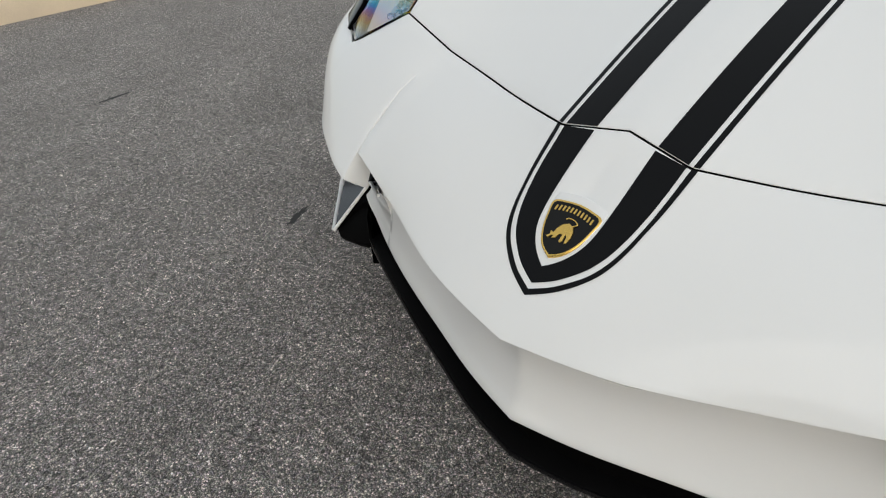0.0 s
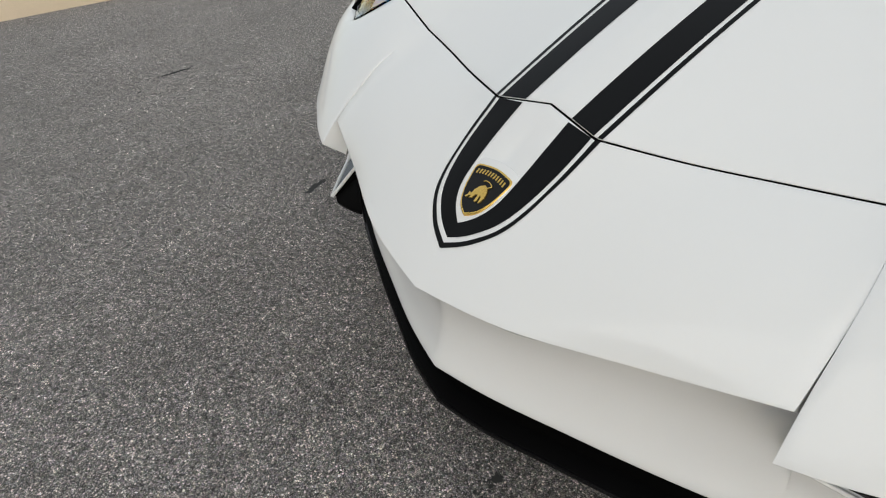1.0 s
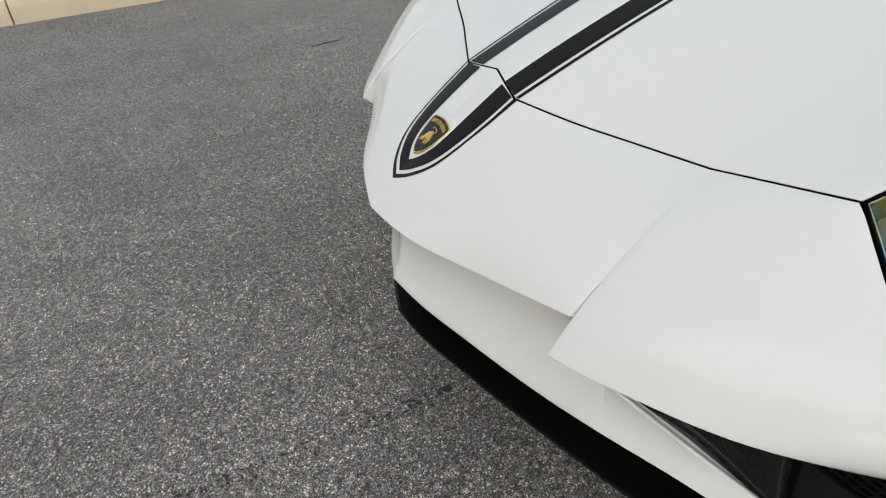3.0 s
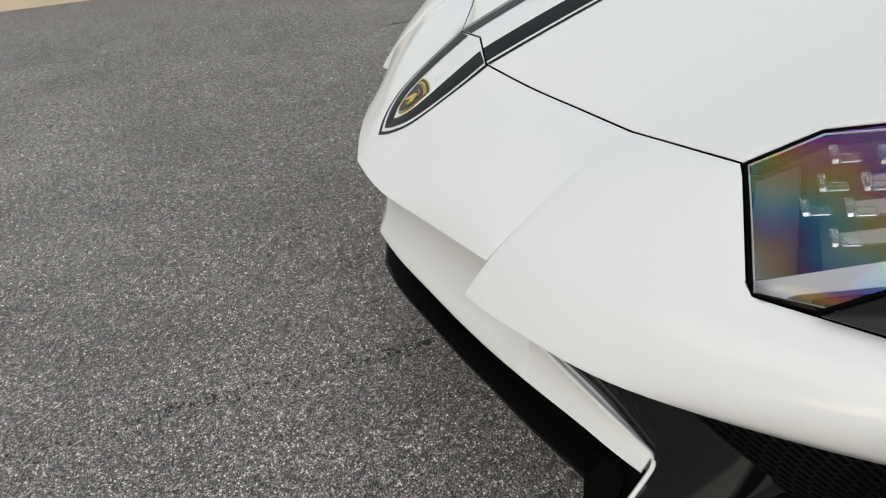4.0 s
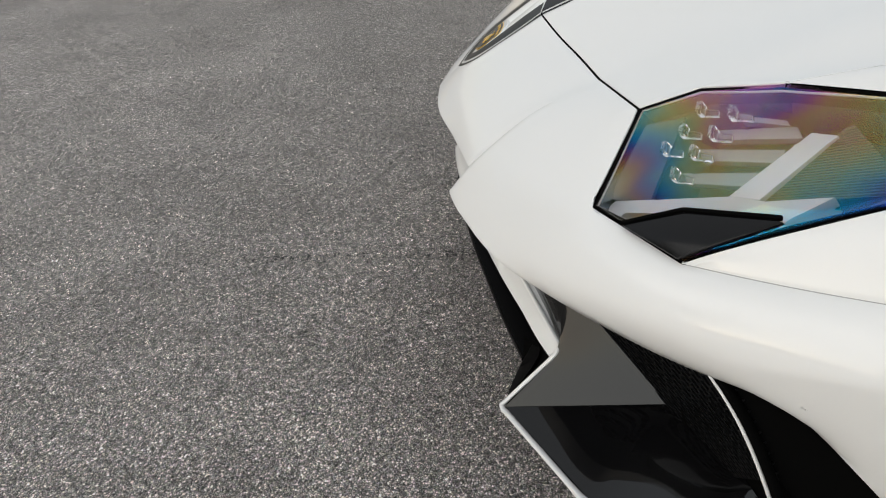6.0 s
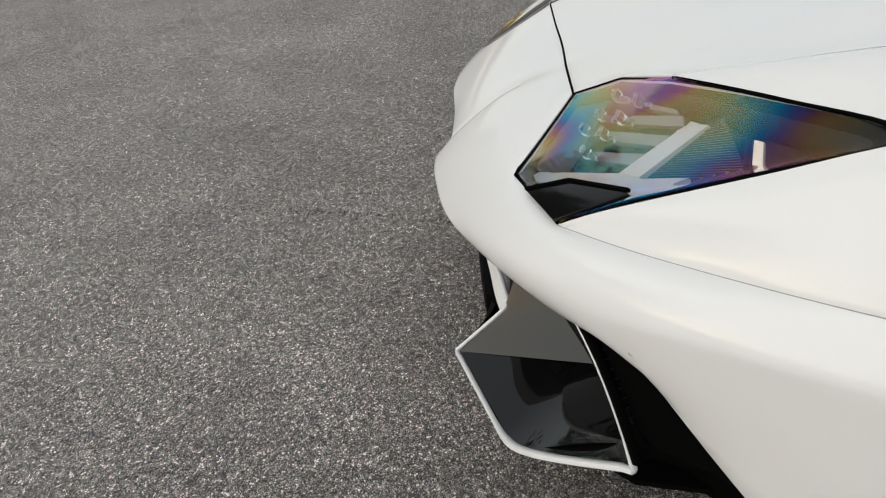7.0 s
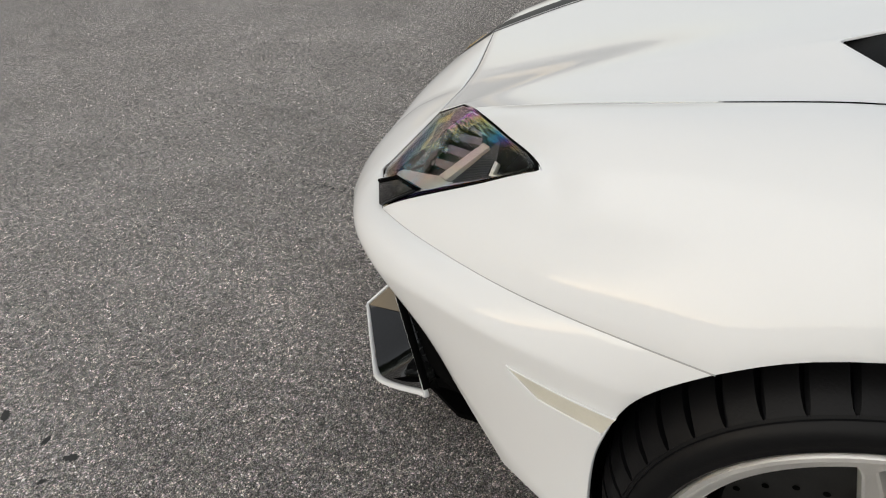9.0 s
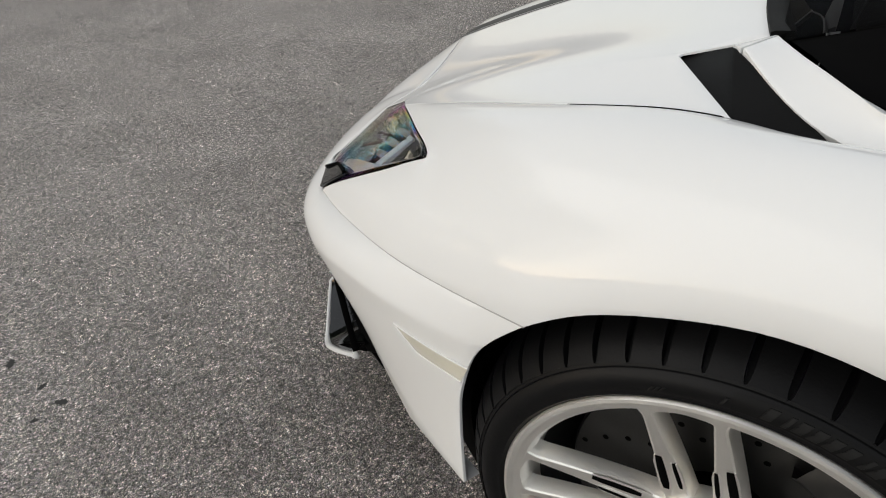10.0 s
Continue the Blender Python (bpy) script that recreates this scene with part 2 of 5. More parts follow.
# ---- curves and panels ----
def spline(P, us, knots=None):
    """A smooth curve through the points P (n x 3), at the parameters us."""
    P = np.asarray(P, float)
    n = len(P)
    d = np.asarray(knots, float) if knots is not None else np.r_[0, np.cumsum(np.linalg.norm(np.diff(P, axis=0), axis=1) ** 0.5 + 1e-6)]
    us = np.asarray(us, float)
    if n == 2:
        f = ((us - d[0]) / (d[1] - d[0]))[:, None]
        return P[0] * (1 - f) + P[1] * f
    h = np.diff(d)[:, None]
    s = np.diff(P, axis=0) / h
    m = np.zeros_like(P)
    m[1:-1] = (s[:-1] * h[1:] + s[1:] * h[:-1]) / (h[1:] + h[:-1])
    m[0], m[-1] = 1.5 * s[0] - 0.5 * m[1], 1.5 * s[-1] - 0.5 * m[-2]
    i = np.clip(np.searchsorted(d, us, side="right") - 1, 0, n - 2)
    w = h[i]
    u = ((us - d[i]) / h[i, 0])[:, None]
    return (2 * u**3 - 3 * u**2 + 1) * P[i] + (u**3 - 2 * u**2 + u) * w * m[i] + (-2 * u**3 + 3 * u**2) * P[i + 1] + (u**3 - u**2) * w * m[i + 1]


def smooth(P, n):
    """n even steps along a smooth curve through P."""
    P = np.asarray(P, float)
    d = np.r_[0, np.cumsum(np.linalg.norm(np.diff(P, axis=0), axis=1) ** 0.5 + 1e-6)]
    return spline(P, np.linspace(0, d[-1], n), d)


def rail(pieces, us):
    """A curve made of smooth pieces that meet in corners. pieces: lists of (u, x, y, z)."""
    us = np.asarray(us, float)
    out = np.zeros((len(us), 3))
    for piece in pieces:
        a = np.asarray(piece, float)
        inside = (us >= a[0, 0] - 1e-9) & (us <= a[-1, 0] + 1e-9)
        if inside.any():
            out[inside] = spline(a[:, 1:], us[inside], a[:, 0])
    return out


def loft(rails, us, nv):
    """A grid of points (nv x nu): across the rails, from the first to the last."""
    R = np.array([rail(r, us) for r in rails])
    return np.stack([smooth(R[:, k], nv) for k in range(len(us))], 1)


def loft_even(rails, us, per):
    """As loft, with per steps from each rail to the next, so that the rails are rows of the grid."""
    R = np.array([rail(r, us) for r in rails])
    n = len(rails)
    return np.stack([spline(R[:, k], np.linspace(0, n - 1, (n - 1) * per + 1), np.arange(n)) for k in range(len(us))], 1)


def steps(*stops, n=8):
    """Parameters from stop to stop, n to each, with every stop among them."""
    out = [stops[0]]
    for a, b in zip(stops, stops[1:]):
        out += [a + (b - a) * k / n for k in range(1, n + 1)]
    return out


def fair(G, fixed=None, hold=0.0006, passes=4):
    """Evens out the curvature along the rows and columns of a grid; its border, and the points in the mask fixed, stay where they are."""
    G = np.array(G, float)
    stay = np.zeros(G.shape[:2], bool)
    stay[[0, -1]] = True
    stay[:, [0, -1]] = True
    if fixed is not None:
        stay |= fixed

    def along(P, s):
        n = len(P)
        if s.all():
            return P
        free = np.flatnonzero(~s)
        lo, hi = free[0] - 1, free[-1] + 2  # what lies beyond an opening has no say
        if hi - lo < n:
            return np.concatenate([P[:lo], along(P[lo:hi], s[lo:hi]), P[hi:]])
        if n < 4:
            return P
        x = np.r_[0, np.cumsum(np.linalg.norm(np.diff(P, axis=0), axis=1) + 1e-7)]
        D = np.zeros((n - 3, n))
        for k in range(n - 3):  # third divided differences
            t = x[k : k + 4]
            for i in range(4):
                D[k, k + i] = 6 * ((t[3] - t[0]) / 3) ** 3 / np.prod([t[i] - t[j] for j in range(4) if j != i])
        A = D.T @ D + hold * np.eye(n)
        out = P.copy()
        out[~s] = np.linalg.solve(A[np.ix_(~s, ~s)], hold * P[~s] - A[np.ix_(~s, s)] @ P[s])
        return out

    for _ in range(passes):
        for a in range(1, G.shape[0] - 1):
            G[a] = along(G[a], stay[a])
        for b in range(1, G.shape[1] - 1):
            G[:, b] = along(G[:, b], stay[:, b])
    return G


NOSE = [
    [[(0, 0.0, -0.014, 0.389), (1, 0.147, 0.012, 0.402), (2, 0.295, 0.068, 0.417), (3, 0.436, 0.116, 0.440)]],
    [[(0, 0.0, 0.006, 0.409), (1, 0.146, 0.034, 0.426), (2, 0.292, 0.090, 0.444), (3, 0.435, 0.146, 0.469)]],
    [[(0, 0.0, 0.066, 0.461), (1, 0.141, 0.090, 0.483), (2, 0.284, 0.140, 0.498), (3, 0.430, 0.206, 0.519)]],
    [[(0, 0.0, 0.148, 0.5215), (1, 0.134, 0.168, 0.527), (2, 0.276, 0.218, 0.532), (3, 0.418, 0.262, 0.548)]],
    [[(0, 0.0, 0.220, 0.576), (0.7, 0.092, 0.207, 0.562)], [(0.7, 0.092, 0.207, 0.562), (1.4, 0.198, 0.243, 0.558), (2.2, 0.300, 0.278, 0.560), (3, 0.405, 0.308, 0.566)]],
]
CHEEK = [
    [[(0, 0.444, 0.084, 0.400), (1, 0.532, 0.120, 0.410), (2, 0.663, 0.201, 0.421), (3, 0.80, 0.362, 0.428), (4, 0.879, 0.485, 0.445)],
     [(4, 0.879, 0.485, 0.445), (4.5, 0.920, 0.578, 0.356), (5, 0.958, 0.672, 0.274)], [(5, 0.958, 0.672, 0.274), (6, 1.012, 0.816, 0.272)]],
    [[(0, 0.438, 0.133, 0.457), (1, 0.542, 0.164, 0.462), (2, 0.675, 0.217, 0.455), (3, 0.818, 0.350, 0.462), (4, 0.896, 0.477, 0.487), (5, 0.958, 0.684, 0.395), (6, 1.003, 0.815, 0.40)]],
    [[(0, 0.430, 0.206, 0.519), (1, 0.553, 0.232, 0.515), (2, 0.679, 0.243, 0.482), (3, 0.820, 0.351, 0.492), (4, 0.899, 0.474, 0.508), (5, 0.985, 0.691, 0.505), (6, 1.006, 0.828, 0.48)]],
    [[(0, 0.418, 0.262, 0.548), (1, 0.560, 0.295, 0.560), (2, 0.680, 0.268, 0.506), (3, 0.812, 0.358, 0.518), (4, 0.887, 0.487, 0.541), (5, 0.976, 0.697, 0.550), (6, 1.007, 0.860, 0.56)]],
    [[(0, 0.405, 0.308, 0.566), (1, 0.560, 0.352, 0.592)], [(1, 0.560, 0.352, 0.592), (2, 0.676, 0.300, 0.526)], [(2, 0.676, 0.300, 0.526), (3, 0.793, 0.385, 0.538)],
     [(3, 0.793, 0.385, 0.538), (4, 0.866, 0.512, 0.563), (5, 0.953, 0.706, 0.601), (6, 1.013, 0.928, 0.637)]],
]
HOOD = [  # from the middle outwards
    [[(0, 0.0, 0.220, 0.576), (1, 0.0, 0.45, 0.668), (2, 0.0, 0.70, 0.748), (3, 0.0, 0.955, 0.825)]],
    [[(0, 0.092, 0.207, 0.562), (1, 0.10, 0.45, 0.662), (2, 0.11, 0.70, 0.745), (3, 0.12, 0.96, 0.8245)]],
    [[(0, 0.405, 0.308, 0.566), (1, 0.43, 0.54, 0.667), (2, 0.45, 0.77, 0.754), (3, 0.47, 1.01, 0.827)]],
    [[(0, 0.560, 0.352, 0.592), (1, 0.555, 0.56, 0.688), (2, 0.575, 0.79, 0.770), (3, 0.605, 1.042, 0.832)]],
    [[(0, 0.578, 0.415, 0.625), (1, 0.60, 0.58, 0.693), (2, 0.625, 0.76, 0.758), (3, 0.646, 0.940, 0.810)]],
    [[(0, 0.617, 0.449, 0.6435), (1, 0.650, 0.603, 0.700), (2, 0.698, 0.804, 0.766), (3, 0.727, 0.997, 0.813)]],
    [[(0, 0.655, 0.483, 0.662), (1, 0.70, 0.627, 0.710), (2, 0.77, 0.848, 0.778), (3, 0.808, 1.054, 0.816)]],
]
FENDER = [  # each rail runs back along the car, from the arch up to the hood; before 0 it is the brow below the headlamp
    [[(-2, 0.793, 0.385, 0.538), (-1, 0.866, 0.512, 0.563), (0, 0.953, 0.706, 0.601), (1, 1.013, 0.928, 0.637)], [(1, 1.013, 0.928, 0.637), (1.5, 1.009, 1.008, 0.687), (2, 1.011, 1.125, 0.728), (3, 1.02, 1.30, 0.722), (4, 1.02, 1.45, 0.665), (5, 1.01, 1.58, 0.50)]],
    [[(-2, 0.794, 0.386, 0.540), (-1, 0.848, 0.500, 0.584), (0, 0.915, 0.700, 0.665), (1, 0.985, 0.915, 0.705), (2, 1.000, 1.120, 0.772), (3, 1.015, 1.30, 0.785), (4, 1.022, 1.47, 0.735), (5, 1.015, 1.63, 0.56)]],
    [[(-2, 0.795, 0.388, 0.541), (-1, 0.814, 0.476, 0.5945), (-0.5, 0.8325, 0.5815, 0.649), (0, 0.852, 0.687, 0.704), (1, 0.930, 0.890, 0.760), (2, 0.955, 1.100, 0.815), (3, 0.97, 1.30, 0.832), (4, 0.985, 1.50, 0.800), (5, 0.99, 1.70, 0.70)]],
    [[(-2, 0.70, 0.283, 0.525), (-1, 0.714, 0.378, 0.584), (0, 0.757, 0.590, 0.688), (1, 0.855, 0.865, 0.782), (2, 0.885, 1.075, 0.826), (3, 0.90, 1.30, 0.850), (4, 0.92, 1.52, 0.840), (5, 0.94, 1.75, 0.79)]],
    [[(-2, 0.60, 0.180, 0.50), (-1, 0.61, 0.270, 0.558), (0, 0.655, 0.483, 0.662)], [(0, 0.655, 0.483, 0.662), (0.5, 0.70, 0.627, 0.710), (1, 0.77, 0.848, 0.778), (2, 0.808, 1.054, 0.816), (2.5, 0.828, 1.163, 0.817), (3, 0.845, 1.30, 0.835), (4, 0.85, 1.52, 0.845), (5, 0.855, 1.75, 0.83)]],
]


# ---- builders ----
def mesh_object(name, verts, faces, mat, parent=None, label="", sharp=40, out=None):
    """One mesh object. out: a direction that most faces look to."""
    me = bpy.data.meshes.new(name)
    me.from_pydata([tuple(map(float, v)) for v in verts], [], faces)
    bm = bmesh.new()
    bm.from_mesh(me)
    bmesh.ops.remove_doubles(bm, verts=bm.verts, dist=1e-5)
    bmesh.ops.recalc_face_normals(bm, faces=bm.faces)
    if out is not None:
        total = sum((f.normal * f.calc_area() for f in bm.faces), Vector())
        if total.dot(Vector(out)) < 0:
            bmesh.ops.reverse_faces(bm, faces=bm.faces)
    bm.to_mesh(me)
    bm.free()
    me.materials.append(mat)
    me.shade_smooth()
    me.set_sharp_from_angle(angle=radians(sharp))
    ob = new(name, me)
    ob.parent = parent
    if label:
        tagged(ob, label)
    return ob


def part(name, bm, mat, parent=None, label="", sharp=40):
    """Links a bmesh as one mesh object."""
    me = bpy.data.meshes.new(name)
    bm.to_mesh(me)
    bm.free()
    me.materials.append(mat)
    me.shade_smooth()
    me.set_sharp_from_angle(angle=radians(sharp))
    ob = new(name, me)
    ob.parent = parent
    if label:
        tagged(ob, label)
    return ob


def panel_geometry(G, edges, out, keep=None):
    """Verts and faces of a sheet-metal panel from a grid of points. edges: {side: (gap, depth, radius, first, last)}; the rim of those
    sides is set back by gap, rounded and turned in by depth, from the first to the last step of the side. keep(row, column): faces to keep."""
    G = np.array(G, float)
    nv, nu = G.shape[:2]
    du, dv = np.gradient(G, axis=1), np.gradient(G, axis=0)
    N = np.cross(du, dv)
    N /= np.linalg.norm(N, axis=2, keepdims=True) + 1e-12
    if (N.sum((0, 1)) @ np.array(out, float)) < 0:
        N = -N
    sides = {"v0": ((0, slice(None)), G[0] - G[1]), "v1": ((-1, slice(None)), G[-1] - G[-2]), "u0": ((slice(None), 0), G[:, 0] - G[:, 1]), "u1": ((slice(None), -1), G[:, -1] - G[:, -2])}
    loops = []
    for side, (gap, depth, *more) in edges.items():
        at, away = sides[side]
        r = more[0] if more else 0.0014
        lo, hi = more[1:] if len(more) > 1 else (0, len(away) - 1)
        away = away / (np.linalg.norm(away, axis=-1, keepdims=True) + 1e-9)
        p, n = G[at].copy(), N[at]
        gap = np.broadcast_to(np.asarray(gap, float).reshape(-1, 1), (len(p), 1))
        moved = p.copy()
        moved[lo : hi + 1] = (p - away * (gap + r))[lo : hi + 1]
        if hi < len(p) - 1:
            moved[hi] = p[hi]
        G[at] = moved
        deep = np.full(len(p), depth)[:, None]
        if hi < len(p) - 1:  # runs out towards its end
            deep = np.clip((hi - np.arange(len(p))) / hi, 0, 1)[:, None] * depth + 0.001
        loops.append((at, lo, hi, [p - away * (gap + 0.3 * r) - n * 0.3 * r, p - away * gap - n * r, p - away * gap - n * deep]))
    verts = list(G.reshape(-1, 3))
    index = np.arange(nv * nu).reshape(nv, nu)
    faces = [(int(index[a, b]), int(index[a, b + 1]), int(index[a + 1, b + 1]), int(index[a + 1, b])) for a in range(nv - 1) for b in range(nu - 1) if keep is None or keep(a, b)]
    for at, lo, hi, rings in loops:
        last = list(index[at])
        for ring in rings:
            start = len(verts)
            verts += list(ring)
            now = list(range(start, start + len(ring)))
            faces += [(int(last[k]), int(last[k + 1]), now[k + 1], now[k]) for k in range(lo, hi)]
            last = now
    return np.array(verts), faces


def panel(name, G, mat, parent, edges=None, out=(0, 0, 1), label="", mirror=1, both=False, keep=None):
    """A panel on one side of the car (mirror -1: the other one), or over both halves."""
    v, f = panel_geometry(G, edges or {}, out, keep)
    v = v * (mirror, 1, 1)
    o = np.array(out, float) * (mirror, 1, 1)
    if both:
        f = f + [tuple(k + len(v) for k in face) for face in f]
        v = np.concatenate([v, v * (-1, 1, 1)])
        o = np.array(out, float) * (0, 1, 1)
    return mesh_object(name, v, f, mat, parent, label, out=o)


def bar(name, P, mat, parent, width, thick, up=(0, 0, 1), closed=False, label="", taper=None, sides=8):
    """A rounded bar along the points P: width across, thick along its normal."""
    P = np.asarray(P, float)
    n = len(P)
    T = np.gradient(P, axis=0) if not closed else np.roll(P, -1, 0) - np.roll(P, 1, 0)
    T /= np.linalg.norm(T, axis=1, keepdims=True)
    up = np.broadcast_to(np.asarray(up, float), P.shape)
    S = np.cross(T, up)
    S /= np.linalg.norm(S, axis=1, keepdims=True) + 1e-9
    U = np.cross(S, T)
    verts, faces = [], []
    for k in range(n):
        w = 1 if taper is None else taper[k]
        for a in range(sides):
            c, s = math.cos(2 * math.pi * (a + 0.5) / sides), math.sin(2 * math.pi * (a + 0.5) / sides)
            c, s = math.copysign(abs(c) ** 0.5, c), math.copysign(abs(s) ** 0.5, s)
            verts.append(P[k] + S[k] * c * width / 2 * w + U[k] * s * thick / 2 * w)
    for k in range(n if closed else n - 1):
        j = (k + 1) % n
        for a in range(sides):
            b = (a + 1) % sides
            faces.append((k * sides + a, k * sides + b, j * sides + b, j * sides + a))
    if not closed:
        faces += [tuple(range(sides - 1, -1, -1)), tuple(range((n - 1) * sides, n * sides))]
    return mesh_object(name, verts, faces, mat, parent, label, sharp=50)


def slab(name, P, mat, parent, down, label="", bevel=0.0015, sharp=35):
    """A flat or bent plate: the outline P (in order), thickened by the vector down, with rounded edges."""
    bm = bmesh.new()
    top = [bm.verts.new(tuple(p)) for p in np.asarray(P, float)]
    low = [bm.verts.new(tuple(np.asarray(p, float) + down)) for p in np.asarray(P, float)]
    bm.faces.new(top)
    bm.faces.new(low[::-1])
    for k in range(len(top)):
        j = (k + 1) % len(top)
        bm.faces.new((top[k], low[k], low[j], top[j]))
    bmesh.ops.recalc_face_normals(bm, faces=bm.faces)
    if bevel:
        bmesh.ops.bevel(bm, geom=list(bm.edges), offset=bevel, segments=2, profile=0.6, affect="EDGES", clamp_overlap=True)
    return part(name, bm, mat, parent, label, sharp)


def box(name, size, mat, parent, place, bevel=0.003, label="", turn=(0, 0, 0)):
    bm = bmesh.new()
    bmesh.ops.create_cube(bm, size=1, matrix=pose(*place, *turn) @ Matrix.Diagonal((*size, 1)))
    bmesh.ops.bevel(bm, geom=list(bm.edges), offset=bevel, segments=2, profile=0.6, affect="EDGES", clamp_overlap=True)
    return part(name, bm, mat, parent, label)


def turned(name, profile, mat, parent, steps_round=96, label="", start=0.0, sweep=2 * math.pi, sharp=35):
    """A body turned about the x axis: profile of (x, radius)."""
    n = steps_round
    full = abs(sweep - 2 * math.pi) < 1e-6
    rows = n if full else n + 1
    verts = [(x, r * math.cos(start + sweep * k / n), r * math.sin(start + sweep * k / n)) for k in range(rows) for x, r in profile]
    m = len(profile)
    faces = [(k * m + a, k * m + a + 1, ((k + 1) % rows) * m + a + 1, ((k + 1) % rows) * m + a) for k in range(n) for a in range(m - 1)]
    return mesh_object(name, verts, faces, mat, parent, label, sharp=sharp)


# ---- ground and kerb ----
SLOPE = 0.0223  # the lot falls to the car's right


def ground_height(x, y):
    return SLOPE * x


def build_ground():
    xs = [-400, -60, -12, -5] + [-4.3 + 0.5 * k for k in range(13)] + [3, 6, 20, 80, 400]
    ys = [-400, -60, -12, -6, -4, -3, -2, -1, 0, 1, 2, 3, 4, 6, 12, 60, 400]
    verts = [(x, y, ground_height(max(-6, min(6, x)), y)) for y in ys for x in xs]
    n = len(xs)
    faces = [(a * n + b, a * n + b + 1, a * n + n + b + 1, a * n + n + b) for a in range(len(ys) - 1) for b in range(n - 1)]
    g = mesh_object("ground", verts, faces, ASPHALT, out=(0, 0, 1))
    return tagged(g, "worn grey asphalt of a parking lot with light stones", "asphalt", kind="structure")


def build_kerb():
    """Cast kerb stones end to end along the lot's edge, rounded on the side of the lot."""
    base = ground_height(-4.2, 0)
    joints = [-7.4, -4.4, -1.41, 1.6, 4.6, 7.6]
    for a, b in zip(joints, joints[1:]):
        prof = [(0.0, -0.05), (0.012, 0.09), (0.018, 0.135), (0.032, 0.152), (0.055, 0.158), (0.30, 0.16), (0.30, -0.05)]
        verts = [(-4.20 - dx, y, base + dz) for y in (a + 0.006, b - 0.006) for dx, dz in prof]
        k = len(prof)
        faces = [(i, (i + 1) % k, k + (i + 1) % k, k + i) for i in range(k)] + [tuple(range(k)), tuple(range(2 * k - 1, k - 1, -1))]
        tagged(mesh_object("kerb_stone", verts, faces, CONCRETE), "cream cast concrete kerb stone along the asphalt", "kerb", "kerb stones", "structure")
    back = mesh_object("pavement", [(-4.5, -7.4, base + 0.155), (-4.5, 7.6, base + 0.155), (-5.3, 7.6, base + 0.155), (-5.3, -7.4, base + 0.155)], [(0, 1, 2, 3)], CONCRETE, out=(0, 0, 1))
    tagged(back, "plain cream concrete behind the kerb", "pavement", kind="structure")


def build_stains():
    """Small dark tar spots and scuffs pressed into the asphalt."""
    rng = random.Random(4)
    seam_spots = []  # an old paving joint, filled with tar that shows in places
    for k in range(120):
        w = rng.random() ** 0.8
        x = 0.19 - 0.115 * w**0.7 + rng.gauss(0, 0.010)
        seam_spots.append((x, -0.75 + 0.80 * w, rng.uniform(0.003, 0.010), rng.uniform(0.003, 0.007), rng.uniform(0, 180)))
    for x, y, a, b, turn in [(-2.43, 0.33, 0.15, 0.022, 100), (-1.04, 0.30, 0.10, 0.020, 115), (0.074, 0.06, 0.022, 0.016, 20), (1.202, -0.44, 0.035, 0.02, 60), (1.199, -0.29, 0.022, 0.018, 10), (1.199, -0.20, 0.03, 0.02, 120), (1.265, -0.20, 0.015, 0.012, 0), *seam_spots]:
        verts, n = [], 28
        for k in range(n):
            w = 2 * math.pi * k / n
            r = 1 + 0.35 * rng.uniform(-1, 1)
            u, v = a / 2 * math.cos(w) * r, b / 2 * math.sin(w) * r
            c, s = math.cos(radians(turn)), math.sin(radians(turn))
            px, py = x + c * u - s * v, y + s * u + c * v
            verts.append((px, py, ground_height(px, py) + 0.0008))
        ob = mesh_object("tar_spot", verts, [tuple(range(n))], STAIN, out=(0, 0, 1))
        tagged(ob, "dark tar smear pressed into the asphalt", "stain", "tar spots")


# ---- the car: body panels ----
car = tagged(new("sports_car"), "white low sports car with black bonnet stripes, parked on asphalt", "car")


def seam(P, width, m=1, sink=0.0032, up=(0, 0, 1)):
    """The dark rubber in the gap between two panels, a little below them."""
    up = np.array(up) / np.linalg.norm(up) * (m, 1, 1)
    bar("gap_seal", np.asarray(P, float) * (m, 1, 1) - up * sink, DARK, car, width, 0.004, up=up)


@functools.lru_cache(None)
def nose_grid():
    nose = fair(loft_even(NOSE, steps(0, 0.7, 3, n=14), 7))
    # the nose dips towards the cheek and leaves a soft crease that runs out up to the bonnet
    for a in range(6, 27):
        for b in range(-9, -1):
            nose[a, b, 2] -= 0.006 * (1 + (b + 1) / 9) ** 2 * math.sin(math.pi * (a - 5) / 23)
    for a in range(8, 19):
        nose[a, -1, 2] -= 0.0055 * min(1, (a - 7) / 4) * (19 - a) / 11
    return nose


@functools.lru_cache(None)
def cheek_grid():
    cheek = fair(loft_even(CHEEK, steps(0, 1, 2, 3, 4, 5, 6, n=9), 7))
    # a soft crease runs back from the intake to above the side marker
    y, z = cheek[1:-1, 1:-1, 1], cheek[1:-1, 1:-1, 2]
    crest = np.interp(y, (0.37, 0.45, 0.485, 0.56, 0.65, 0.745, 0.87), (0.472, 0.497, 0.510, 0.528, 0.542, 0.556, 0.572))
    rise = np.interp(y, (0.38, 0.50, 0.80, 0.90), (0.0, 1.0, 1.0, 0.0)) * np.clip(1 - np.abs(z - crest) / 0.05, 0, 1) ** 2
    cheek[1:-1, 1:-1, 0] += 0.0042 * rise
    cheek[1:-1, 1:-1, 1] -= 0.0015 * rise
    return cheek


